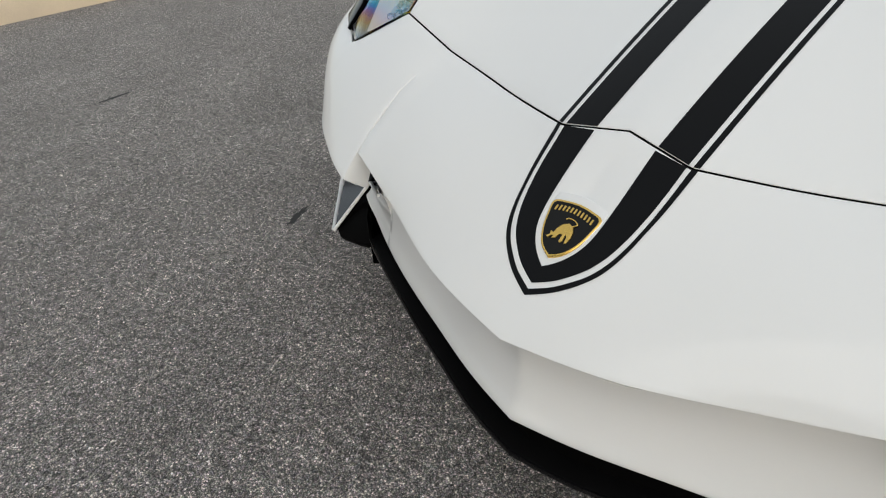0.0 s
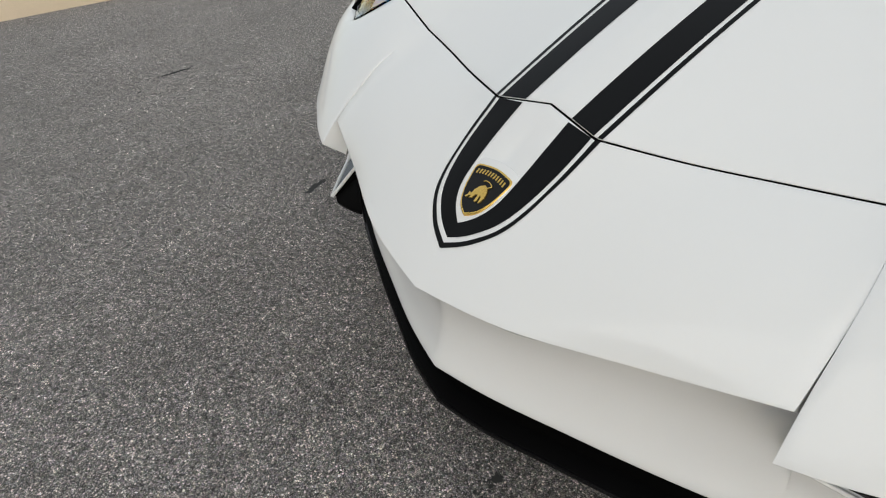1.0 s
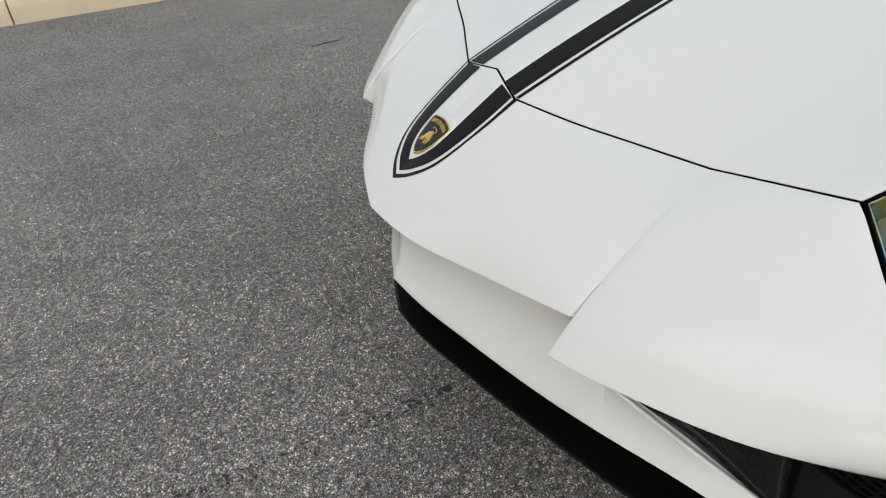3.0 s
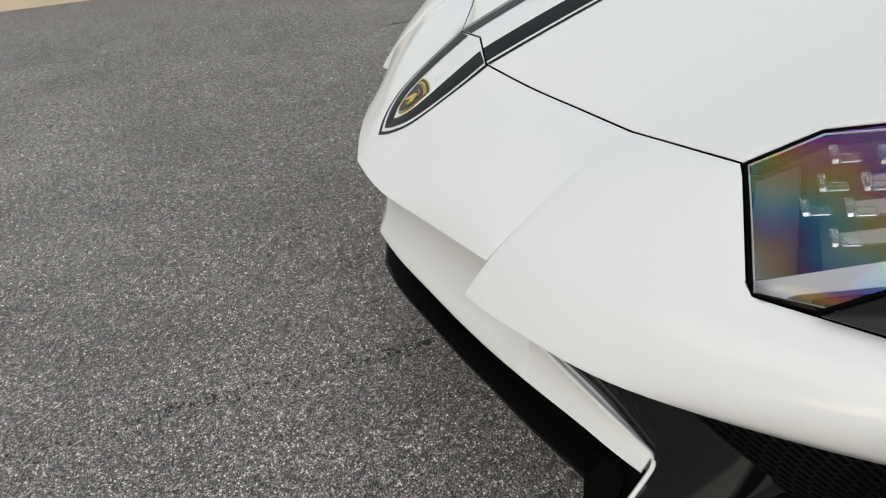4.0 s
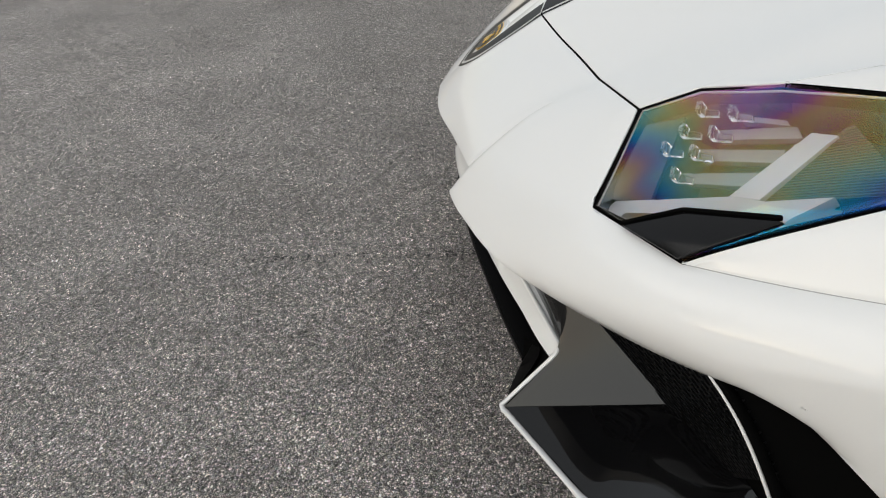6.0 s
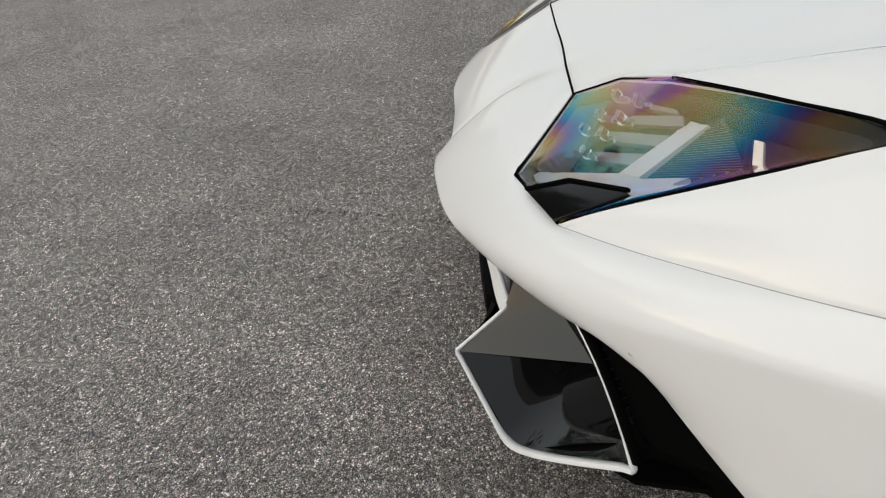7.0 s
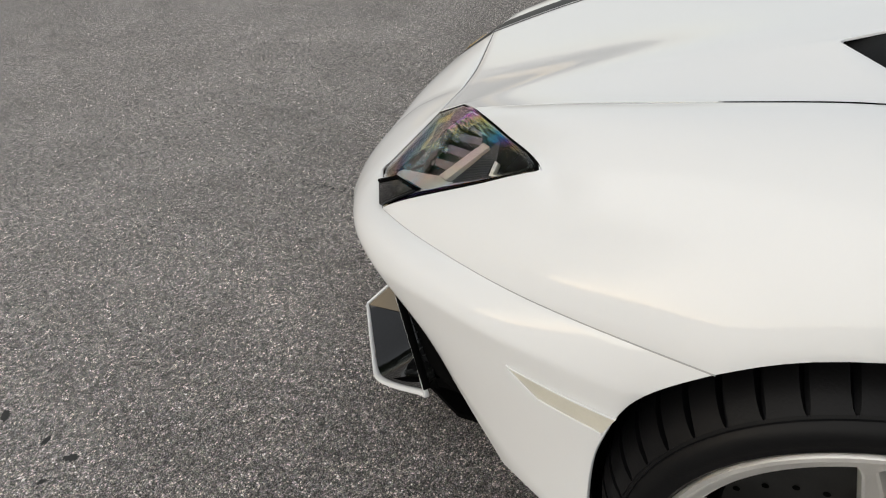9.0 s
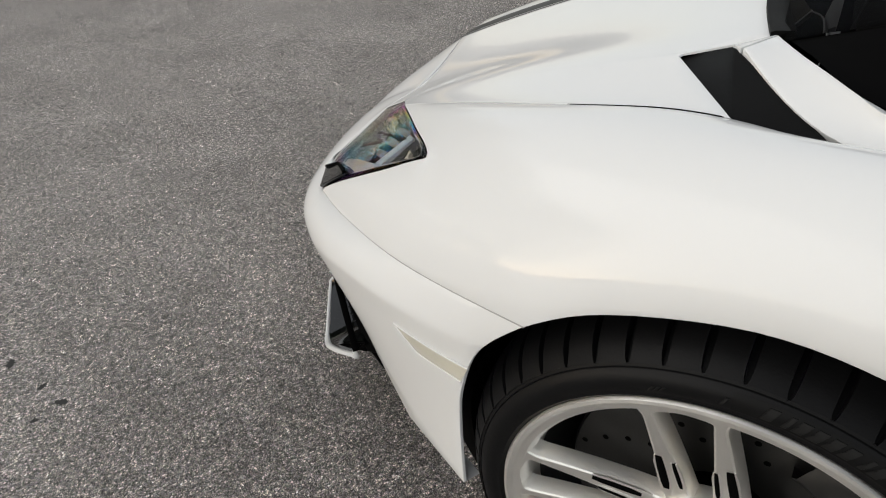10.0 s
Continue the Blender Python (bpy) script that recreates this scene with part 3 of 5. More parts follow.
@functools.lru_cache(None)
def hood_grid():
    hood = loft(HOOD, steps(0, 1, 2, 3, n=10), 72)
    hood = hood.transpose(1, 0, 2)  # rows run back along the car
    lamp_top = [np.array(r[0][0][1:]) for r in HOOD[3:]]
    edge = np.concatenate([rail(NOSE[-1], np.linspace(0, 3, 120)), rail(CHEEK[-1], np.linspace(0, 1, 20)), lamp_top])
    shift = np.stack([np.interp(hood[0, :, 0], edge[:, 0], edge[:, k]) for k in range(3)], 1) - hood[0]
    hood = hood + shift[None] * (np.clip(1 - np.arange(len(hood)) / 9, 0, 1) ** 2)[:, None, None]  # its front edge follows the nose
    ends = np.array([r[0][-1][1:] for r in HOOD])
    back = hood[-1].copy()
    outer = back[:, 0] > ends[3, 0]
    for k in (1, 2):  # its rear edge: a pointed corner, then straight along the vent
        back[outer, k] = np.interp(back[outer, 0], ends[3:, 0], ends[3:, k])
    hood += (back - hood[-1])[None] * (np.clip((np.arange(len(hood)) - 20) / 10, 0, 1) ** 2)[:, None, None]
    return fair(hood)


def build_panels():
    # one bumper skin: the nose in the middle and a cheek on either side, which part below the crease
    nose, cheek = nose_grid().copy(), cheek_grid()
    nose[19:, -1] = cheek[19:, 0]
    v1, f1 = panel_geometry(nose, {"v0": (0.0, 0.03), "v1": (0.0017, 0.002, 0.0008), "u1": (0.0, 0.03, 0.0005, 0, 19)}, (0, -0.6, 0.8))
    v2, f2 = panel_geometry(cheek, {"v0": (0.0, 0.03), "v1": (np.r_[np.full(10, 0.0017), np.zeros(45)], 0.002, 0.0008), "u1": (0.0, 0.005), "u0": (0.0, 0.05, 0.0010, 0, 19)}, (0.6, -0.6, 0.4))
    verts, faces = [], []
    for v, f in ((v1, f1), (v2, f2)):
        for m in (1, -1):
            start = sum(len(k) for k in verts)
            verts.append(v * (m, 1, 1))
            faces += [tuple(start + k for k in (q if m > 0 else q[::-1])) for q in f]
    mesh_object("bumper_skin", np.concatenate(verts), faces, PAINT, car, "white painted nose and bumper corners", sharp=32, out=(0, -0.6, 0.8))
    hood = hood_grid()
    panel("hood", hood, PAINT, car, {"v0": (0.0017, 0.002, 0.0008), "u1": (0.0020, 0.002, 0.0006), "v1": (0.0, 0.003, 0.0008)}, (0, 0, 1), "white bonnet with two black stripes", both=True)
    us = steps(-2, -1, 0, 1, 2, 3, 4, 5, n=9)
    fender = loft_even(FENDER, us, 7)
    hole = np.zeros(fender.shape[:2], bool)
    hole[14:, : us.index(0) + 1] = True  # the headlamp's opening
    fender = fair(fender, hole)
    n = len(us) - 1

    def keep(a, b):
        return not (us[b] < -1e-6 and a >= 14)

    front = np.concatenate([rail(NOSE[-1], np.linspace(0, 3, 50)), np.linspace((0.405, 0.308, 0.566), (0.560, 0.352, 0.592), 12)])
    side_gap = rail(FENDER[-1], np.linspace(0, 2, 30))
    for m in (1, -1):
        seam(front, 0.007, m, up=(0.05, -0.42, 0.9))
        seam(side_gap, 0.007, m, up=(0.3, -0.25, 0.9))
        # grey bead: the soft shadow line of the panel seam, put into colour
        bead = rail(FENDER[0], np.linspace(-1.95, 1, 60)) * (m, 1, 1) - np.array((0.0012 * m, 0, 0.0006))
        bar("panel_joint", bead, JOINT, car, 0.0034, 0.0026, up=(0.75 * m, -0.3, 0.6))
        panel("fender", fender, PAINT, car, {"v0": (0.0, 0.012, 0.0006), "v1": (0.0020, 0.002, 0.0006, 18, n)}, (0.5, 0, 0.8), "white front fender over the wheel", m, keep=keep)


LIP_LOW = [(0.0, 0.006, 0.230), (0.09, 0.027, 0.230), (0.21, 0.067, 0.230), (0.29, 0.095, 0.230), (0.37, 0.126, 0.230), (0.45, 0.162, 0.230), (0.535, 0.204, 0.230), (0.600, 0.235, 0.230), (0.624, 0.249, 0.230)]
LIP_TOP = [[(0.0, 0.0, 0.004, 0.384), (0.10, 0.10, 0.026, 0.394), (0.20, 0.20, 0.060, 0.404), (0.30, 0.30, 0.098, 0.414), (0.434, 0.434, 0.146, 0.432)], [(0.436, 0.436, 0.150, 0.338), (0.54, 0.54, 0.214, 0.288), (0.624, 0.618, 0.264, 0.250)]]
SPLIT_LOW = [(0.0, 0.009, 0.160), (0.09, 0.026, 0.160), (0.20, 0.063, 0.160), (0.29, 0.094, 0.160), (0.37, 0.125, 0.160), (0.465, 0.162, 0.160), (0.565, 0.206, 0.160)]


def build_lip():
    """The white lip, hollow below the nose and rolled at its lower edge, and the black splitter under it."""
    us = np.r_[np.linspace(0, 0.434, 45), np.linspace(0.436, 0.624, 24)]
    low = rail([[(p[0], *p) for p in LIP_LOW]], us)
    top = rail(LIP_TOP, us)
    rows = []
    for a, b in zip(low, top):
        h = b[2] - a[2]
        k = min(1.0, h / 0.15)
        rows.append(smooth(np.array([a, a + (b - a) * 0.06 + (0, 0.001, 0), a + (b - a) * 0.2 + (0, 0.012 * k, 0), a + (b - a) * 0.55 + (0, 0.024 * k, 0), b + (0, 0.012 * k, 0)]), 16))
    G = np.stack(rows, 1)
    panel("front_lip", G, SATIN, car, {"v0": (0.0, 0.03, 0.004), "v1": (0.0, 0.02), "u1": (0.0, 0.03, 0.004)}, (0.2, -1, 0.3), "white lip below the nose", both=True)
    low2 = smooth(SPLIT_LOW, 60)
    up = smooth(LIP_LOW, 60)
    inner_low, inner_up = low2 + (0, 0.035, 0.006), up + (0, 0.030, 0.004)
    # near-black sheet set back in the opening stands in for its unlit depth
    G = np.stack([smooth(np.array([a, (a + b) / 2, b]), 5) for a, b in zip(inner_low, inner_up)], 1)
    panel("lower_intake", G, DARK, car, {}, (0.2, -1, 0), "near-black sheet in the opening above the splitter", both=True)
    G = np.stack([low2 + (0, 0.0, 0.004), inner_low + (0, 0.004, 0.002)], 0)
    panel("splitter", G, SPLITTER, car, {"v0": (0.0, 0.008, 0.003)}, (0, 0, 1), "black front splitter", both=True)
    for m in (1, -1):
        bar("splitter_edge", low2 * (m, 1, 1), TRIM, car, 0.006, 0.008)


FIN = {"j": (0.628, 0.266, 0.250), "a": (0.660, 0.181, 0.158), "b": (0.80, 0.300, 0.152), "b2": (0.83, 0.335, 0.165), "c": (0.898, 0.500, 0.272), "r1": (0.856, 0.440, 0.410), "r2": (0.80, 0.375, 0.475)}


def build_fin(m):
    """The side intake: a gloss black scoop in a thin white frame, a grille behind it and a black duct beside it."""
    s = np.array((m, 1, 1))
    f = {k: np.array(v) for k, v in FIN.items()}
    q, u = np.array((0.672, 0.417, 0.200)), np.array((0.582, 0.251, 0.365))
    start = np.array((0.43, 0.145, 0.350))
    fin = new("side_intake")
    fin.parent = car
    tagged(fin, "gloss black side intake in a thin white frame")
    # upper and lower faces of the scoop, slightly hollow
    n = 14
    left = smooth([start, (0.54, 0.226, 0.286), f["j"] + (-0.004, 0.003, 0.004)], n)
    left = np.concatenate([left, smooth([f["j"] + (0.0, 0.004, 0.0), f["a"] + (0.006, 0.006, 0.003)], n)[1:]])
    right = smooth([start + (0.004, 0.004, 0.06), (0.55, 0.20, 0.410), u, (0.631, 0.349, 0.263), q], len(left))
    t = np.linspace(0, 1, 12)[:, None, None]
    G = left[None] * (1 - t) + right[None] * t
    panel("scoop", G, SCOOP, fin, {}, (0.4, -0.5, 0.7), "gloss black scoop", m)
    low = smooth([f["a"] + (0.004, 0.005, 0.002), f["b"] + (-0.004, 0.004, 0.003)], n)
    low = np.concatenate([low, smooth([f["b"], f["b2"], f["c"] + (-0.005, -0.004, 0.0)], n)[1:]])
    high = smooth([f["a"] + (0.006, 0.006, 0.003), (f["a"] + q) / 2, q, f["c"] + (-0.008, -0.006, 0.008)], len(low))
    t = np.linspace(0, 1, 10)[:, None, None]
    panel("scoop_face", low[None] * (1 - t) + high[None] * t, SCOOP_FACE, fin, {}, (0.3, -0.3, 0.9), "", m)
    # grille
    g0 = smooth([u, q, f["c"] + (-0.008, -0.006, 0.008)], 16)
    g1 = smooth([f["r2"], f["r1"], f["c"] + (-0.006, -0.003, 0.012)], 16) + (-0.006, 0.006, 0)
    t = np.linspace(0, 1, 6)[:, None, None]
    # near-black sheet stands in for the unlit hollow behind the mesh
    panel("grille_dark_sheet", g0[None] * (1 - t) + g1[None] * t + np.array((0, 0.016, 0)) * t, DARK, fin, {}, (0.7, -0.7, 0.1), "", m)
    verts, faces = [], []
    dense0, dense1 = smooth(g0, 121), smooth(g1 + (0, 0.010, 0), 121)

    def cell(i, w):
        return (dense0[i] * (1 - w) + dense1[i] * w + (0.004, -0.004, 0.002)) * s

    for row in range(22):  # webs between long staggered openings
        w0, w1 = row / 22, (row + 0.45) / 22
        for i in range(2, 98):
            joint = (i + 3 * (row % 2)) % 6 == 0
            lo, hi = w0, (row + 1) / 22 if joint else w1
            b0 = len(verts)
            verts += [cell(i, lo), cell(i + 1, lo), cell(i + 1, hi), cell(i, hi)]
            verts += [v - np.array((0.006 * m, -0.006, 0.0)) for v in verts[-4:]]
            faces += [(b0, b0 + 1, b0 + 2, b0 + 3), (b0, b0 + 4, b0 + 5, b0 + 1), (b0 + 3, b0 + 2, b0 + 6, b0 + 7)]
            if joint:
                faces += [(b0 + 1, b0 + 5, b0 + 6, b0 + 2), (b0, b0 + 3, b0 + 7, b0 + 4)]
    mesh_object("grille", verts, faces, MESH, fin, "black mesh grille", sharp=20, out=(0.7 * m, -0.7, 0.1))
    # white frame: it follows the lip, turns round its tip and runs on round the scoop, stouter along its lower edge
    pts = [(0.8, smooth([(0.455, 0.160, 0.333), (0.54, 0.213, 0.291), f["j"] + (-0.010, -0.004, 0.005)], 14)), (0.95, smooth([f["j"] + (-0.003, -0.002, 0.001), f["j"] + (0.001, -0.004, -0.003), f["j"] + (0.003, -0.007, -0.008)], 5)),
           (0.95, smooth([f["j"] + (0.006, -0.014, -0.016), f["a"] + (-0.002, 0.006, 0.006)], 10)), (0.95, smooth([f["a"] + (0.0, 0, 0), f["a"] + (0.008, 0.003, -0.002)], 4)),
           (1.0, smooth([f["a"] + (0.012, 0.008, -0.002), (0.735, 0.243, 0.155), f["b"]], 14)), (1.5, smooth([f["b"] + (0.006, 0.006, 0.001), f["b2"], f["c"] + (-0.006, -0.012, -0.007)], 16)),
           (1.4, smooth([f["c"], f["c"] + (0, 0, 0.006)], 3)), (0.6, smooth([f["c"] + (-0.002, -0.004, 0.018), f["r1"], f["r2"]], 18))]
    P = np.concatenate([p for _, p in pts])
    wide = np.concatenate([np.full(len(p), w) for w, p in pts])
    wide = np.convolve(np.pad(wide, 2, mode="edge"), np.ones(5) / 5, "valid")
    bar("frame", P * s, PAINT, fin, 0.0066, 0.008, up=(m * 0.72, -0.66, 0.2), label="thin white painted frame", taper=wide)
    side_line = smooth([f["c"] + (0.001, 0.004, 0.018), f["r1"] + (0.002, 0.008, 0.0), f["r2"] + (0.002, 0.008, 0.0)], 18)
    bar("frame_back", side_line * s, DARK, fin, 0.008, 0.012, up=(m * 0.72, -0.66, 0.2))
    # end plate between lip, splitter and frame
    slab("end_plate", [np.array(p) * s for p in ((0.560, 0.206, 0.158), (0.585, 0.222, 0.215), (0.612, 0.248, 0.226), (0.630, 0.262, 0.236), (0.662, 0.190, 0.158), (0.645, 0.184, 0.148), (0.600, 0.192, 0.148), (0.575, 0.199, 0.150))], SPLITTER, fin, np.array((0, 0.006, -0.012)), "black end plate of the splitter")
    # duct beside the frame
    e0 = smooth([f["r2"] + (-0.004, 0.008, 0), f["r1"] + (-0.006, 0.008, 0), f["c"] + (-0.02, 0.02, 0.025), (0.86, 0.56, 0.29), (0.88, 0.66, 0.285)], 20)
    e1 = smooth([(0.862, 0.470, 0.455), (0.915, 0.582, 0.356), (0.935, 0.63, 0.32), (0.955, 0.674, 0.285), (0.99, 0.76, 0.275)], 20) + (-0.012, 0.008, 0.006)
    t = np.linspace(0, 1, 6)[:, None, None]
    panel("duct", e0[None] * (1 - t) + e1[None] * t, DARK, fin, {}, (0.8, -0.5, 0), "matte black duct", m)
    # near-black sheet closes the hole, standing in for unlit space behind the duct
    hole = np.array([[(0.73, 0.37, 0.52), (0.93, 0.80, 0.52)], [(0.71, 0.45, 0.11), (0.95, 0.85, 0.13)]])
    panel("duct_dark_sheet", hole, DARK, fin, {}, (0.8, -0.5, 0), "", m)
    # near-black sheet below the frame stands in for the shade under the car
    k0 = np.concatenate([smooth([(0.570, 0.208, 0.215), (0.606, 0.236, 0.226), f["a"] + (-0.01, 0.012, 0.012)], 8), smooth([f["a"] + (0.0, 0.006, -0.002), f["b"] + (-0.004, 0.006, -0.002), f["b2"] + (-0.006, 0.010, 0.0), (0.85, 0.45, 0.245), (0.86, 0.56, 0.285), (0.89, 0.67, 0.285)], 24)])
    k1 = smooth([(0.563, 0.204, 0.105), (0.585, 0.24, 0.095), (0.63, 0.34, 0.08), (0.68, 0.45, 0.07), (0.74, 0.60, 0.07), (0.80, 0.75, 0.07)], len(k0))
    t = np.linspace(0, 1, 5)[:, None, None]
    panel("shade_skirt", k0[None] * (1 - t) + k1[None] * t, DARK, fin, {"v1": (0, 0.02)}, (0.6, -0.7, 0), "near-black sheet for the shade under the intake", m)


def build_headlamp(m):
    s = np.array((m, 1, 1))
    lamp = new("headlight")
    lamp.parent = car
    tagged(lamp, "angular clear headlight with crystal lenses and rainbow sheen")
    A, B, C, D, E, F, T, G = (np.array(p) for p in [(0.560, 0.352, 0.592), (0.676, 0.300, 0.526), (0.728, 0.336, 0.537), (0.793, 0.386, 0.539), (0.811, 0.471, 0.594), (0.852, 0.687, 0.704), (0.655, 0.483, 0.662), (0.578, 0.415, 0.625)])
    N = loft_even(FENDER, [0.0], 7)[16, 0]
    Fa, Fb = F + (E - F) * 0.075, F + (N - F) * 0.5
    Fm = (Fa + Fb) * 0.20 + F * 0.60
    upper = loft_even(FENDER, [0.0], 7)[14:, 0]  # the fender's edge, from the rear corner forwards
    clear = [p for p in upper[1:-1:2] if np.linalg.norm(p - F) > np.linalg.norm(Fb - F) * 1.15]
    ring = [A, B, C, D, E, Fa, Fm, Fb, *clear, T, G]
    slab("lamp_corner", np.array([Fa + (F - Fa) * 0.02, F, Fb + (F - Fb) * 0.02, Fm]) * s, PAINT, lamp, np.array((-0.001 * m, 0.001, -0.004)), bevel=0.0006)
    # dense outline with its corners kept
    out = np.concatenate([p + (q - p) * np.linspace(0, 1, 9)[:-1, None] for p, q in zip(ring, ring[1:] + ring[:1])])
    mid = np.array((0.70, 0.44, 0.608))
    normal = np.array((0.42, -0.52, 0.74))
    normal /= np.linalg.norm(normal)
    # seal all round, black
    inset = out + (mid - out) / np.linalg.norm(mid - out, axis=1, keepdims=True) * 0.004 - normal * 0.003
    bar("seal", inset * s, DARK, lamp, 0.009, 0.010, up=normal * s, closed=True, label="black rubber seal", taper=np.full(len(out), 0.48))
    # clear cover, gently domed
    rings = []
    for w, h in ((0.985, -0.001), (0.9, 0.0015), (0.7, 0.006), (0.45, 0.010), (0.2, 0.012)):
        rings.append(mid + (out - mid) * w + normal * h)
    n = len(out)
    verts = np.concatenate(rings + [(mid + normal * 0.0125)[None]]) * s
    faces = [(r * n + k, r * n + (k + 1) % n, (r + 1) * n + (k + 1) % n, (r + 1) * n + k) for r in range(4) for k in range(n)] + [(4 * n + k, 4 * n + (k + 1) % n, 5 * n) for k in range(n)]
    cover = mesh_object("cover", verts, faces, LENS, lamp, "clear cover with a rainbow sheen", out=normal * s)
    solid = cover.modifiers.new("thickness", "SOLIDIFY")
    solid.thickness, solid.offset = 0.003, -1
    cover.visible_shadow = False
    # bowl behind
    back = mid - normal * 0.085 + np.array((-0.01, 0.03, 0))
    rings = [out - normal * 0.004, mid + (out - mid) * 0.93 - normal * 0.03, back + (out - mid) * 0.72, back + (out - mid) * 0.3]
    verts = np.concatenate(rings + [back[None]]) * s
    faces = [(r * n + k, r * n + (k + 1) % n, (r + 1) * n + (k + 1) % n, (r + 1) * n + k) for r in range(3) for k in range(n)] + [(3 * n + k, 3 * n + (k + 1) % n, 4 * n) for k in range(n)]
    mesh_object("housing", verts, faces[n:], HOUSING, lamp, "dark lamp housing", out=normal * s)
    mesh_object("housing_rim", verts, faces[:n], DARK, lamp, "black rim of the housing", out=normal * s)
    # axes in the lamp: along it (back) and across it (up the bonnet)
    along = (F - B) / np.linalg.norm(F - B)
    across = np.cross(normal, along)
    across /= np.linalg.norm(across)

    def at(a, c, d):
        return (B + along * a + across * c - normal * d) * s

    def sheet(name, P, mat, label="", thick=0.012, bevel=0.001):
        return slab(name, [at(*p) for p in P], mat, lamp, -normal * s * thick, label, bevel=bevel)

    # pale fork: a bar along the lower edge and one slanting up from it
    sheet("light_guide", [(-0.004, 0.020, 0.030), (0.149, 0.010, 0.034), (0.177, 0.001, 0.034), (0.240, -0.004, 0.030), (0.200, -0.036, 0.010), (0.100, -0.014, 0.012), (0.030, -0.004, 0.016)], SILVER, "pale daytime light bar", 0.02)
    sheet("light_guide", [(0.140, 0.012, 0.036), (0.171, 0.004, 0.036), (0.238, 0.066, 0.040), (0.214, 0.074, 0.040)], SILVER, "", 0.02)
    # ribbed dark panel behind the fork
    ribs, n = [], 26
    for k in range(2 * n + 1):
        w = k / (2 * n)
        lo, hi = np.array((0.165 + 0.075 * w, 0.004 + 0.070 * w)), np.array((0.298 - 0.048 * w, -0.002 + 0.080 * w))
        ribs.append([at(*(lo * (1 - q) + hi * q), 0.044 + 0.0016 * (k % 2)) for q in np.linspace(0, 1, 4)])
    G = np.array(ribs).reshape(-1, 3)
    mesh_object("reflector", G, [(a * 4 + c, a * 4 + c + 1, a * 4 + c + 5, a * 4 + c + 4) for a in range(2 * n) for c in range(3)], SMOKE, lamp, "dark ribbed inner panel", sharp=5, out=normal * s)
    sheet("side_reflector", [(0.304, 0.031, 0.024), (0.315, 0.027, 0.024), (0.320, 0.000, 0.024), (0.309, 0.002, 0.024)], MARKER, "pale side reflector", 0.006)
    sheet("reflector_frame", [(0.292, 0.034, 0.030), (0.303, 0.031, 0.023), (0.308, 0.002, 0.023), (0.297, -0.002, 0.030)], STEEL, "", 0.006)
    sheet("front_wall", [(0.006, 0.020, 0.022), (0.034, 0.118, 0.036), (0.075, 0.128, 0.050), (0.042, 0.018, 0.052)], SMOKE, "smoked inner wall", 0.006)
    for P in ([(0.140, 0.112, 0.042), (0.190, 0.094, 0.042), (0.193, 0.087, 0.042), (0.144, 0.103, 0.042)], [(0.118, 0.097, 0.042), (0.200, 0.085, 0.042), (0.206, 0.070, 0.042), (0.122, 0.084, 0.042)],
              [(0.100, 0.077, 0.042), (0.190, 0.060, 0.042), (0.188, 0.045, 0.042), (0.105, 0.062, 0.042)], [(0.083, 0.050, 0.042), (0.168, 0.038, 0.042), (0.156, 0.023, 0.042), (0.092, 0.036, 0.042)]):
        sheet("ledge", P, LEDGE_GREY, "grey ledge behind the crystals")
    for a0, c0 in ((0.102, 0.121), (0.138, 0.108), (0.085, 0.097), (0.119, 0.087), (0.066, 0.078), (0.100, 0.067), (0.081, 0.043)):
        bm = bmesh.new()
        # an upright faceted tile on a flat tongue
        for block in ([(p, q, d) for d in (0.024, 0.0375) for p, q in ((-0.0035, -0.0065), (0.0035, -0.0085), (0.0045, 0.0055), (-0.0025, 0.0075))],
                      [(p, q, d) for d in (0.0325, 0.0375) for p, q in ((0.004, -0.0085), (0.020, -0.0125), (0.020, -0.0045), (0.0045, 0.0005))],
                      [(p, q, d) for d in (0.0215, 0.024) for p, q in ((-0.0015, -0.004), (0.0015, -0.005), (0.0022, 0.003), (-0.0008, 0.004))]):
            vs = [bm.verts.new(tuple(at(a0 + p, c0 + q, d))) for p, q, d in block]
            for q in ((0, 1, 2, 3), (7, 6, 5, 4), (0, 4, 5, 1), (1, 5, 6, 2), (2, 6, 7, 3), (3, 7, 4, 0)):
                bm.faces.new([vs[k] for k in q])
        bmesh.ops.bevel(bm, geom=list(bm.edges), offset=0.0006, segments=1, affect="EDGES", clamp_overlap=True)
        bmesh.ops.recalc_face_normals(bm, faces=bm.faces)
        part("crystal", bm, CRYSTAL, lamp, "clear faceted crystal lens", sharp=10)
    # thin bright line inside the seal
    line = out + (mid - out) / np.linalg.norm(mid - out, axis=1, keepdims=True) * 0.0075 - normal * 0.005
    bar("bezel", line * s, SILVER, lamp, 0.0016, 0.003, up=normal * s, closed=True, label="thin silver bezel line", sides=6)
    # gloss black corner piece at the lower front
    slab("corner_trim", [at(0.051, -0.0335, -0.0145), at(0.118, -0.0262, -0.016), at(0.209, -0.0462, -0.0225), at(0.214, -0.049, -0.0235), at(0.1185, -0.0765, -0.0205)], TRIM, lamp, -normal * s * 0.007, "gloss black corner trim")
    bar("trim_seal", np.array([at(0.050, -0.031, -0.014), at(0.118, -0.0235, -0.0155), at(0.212, -0.0445, -0.022)]), DARK, lamp, 0.0045, 0.006, up=normal * s)


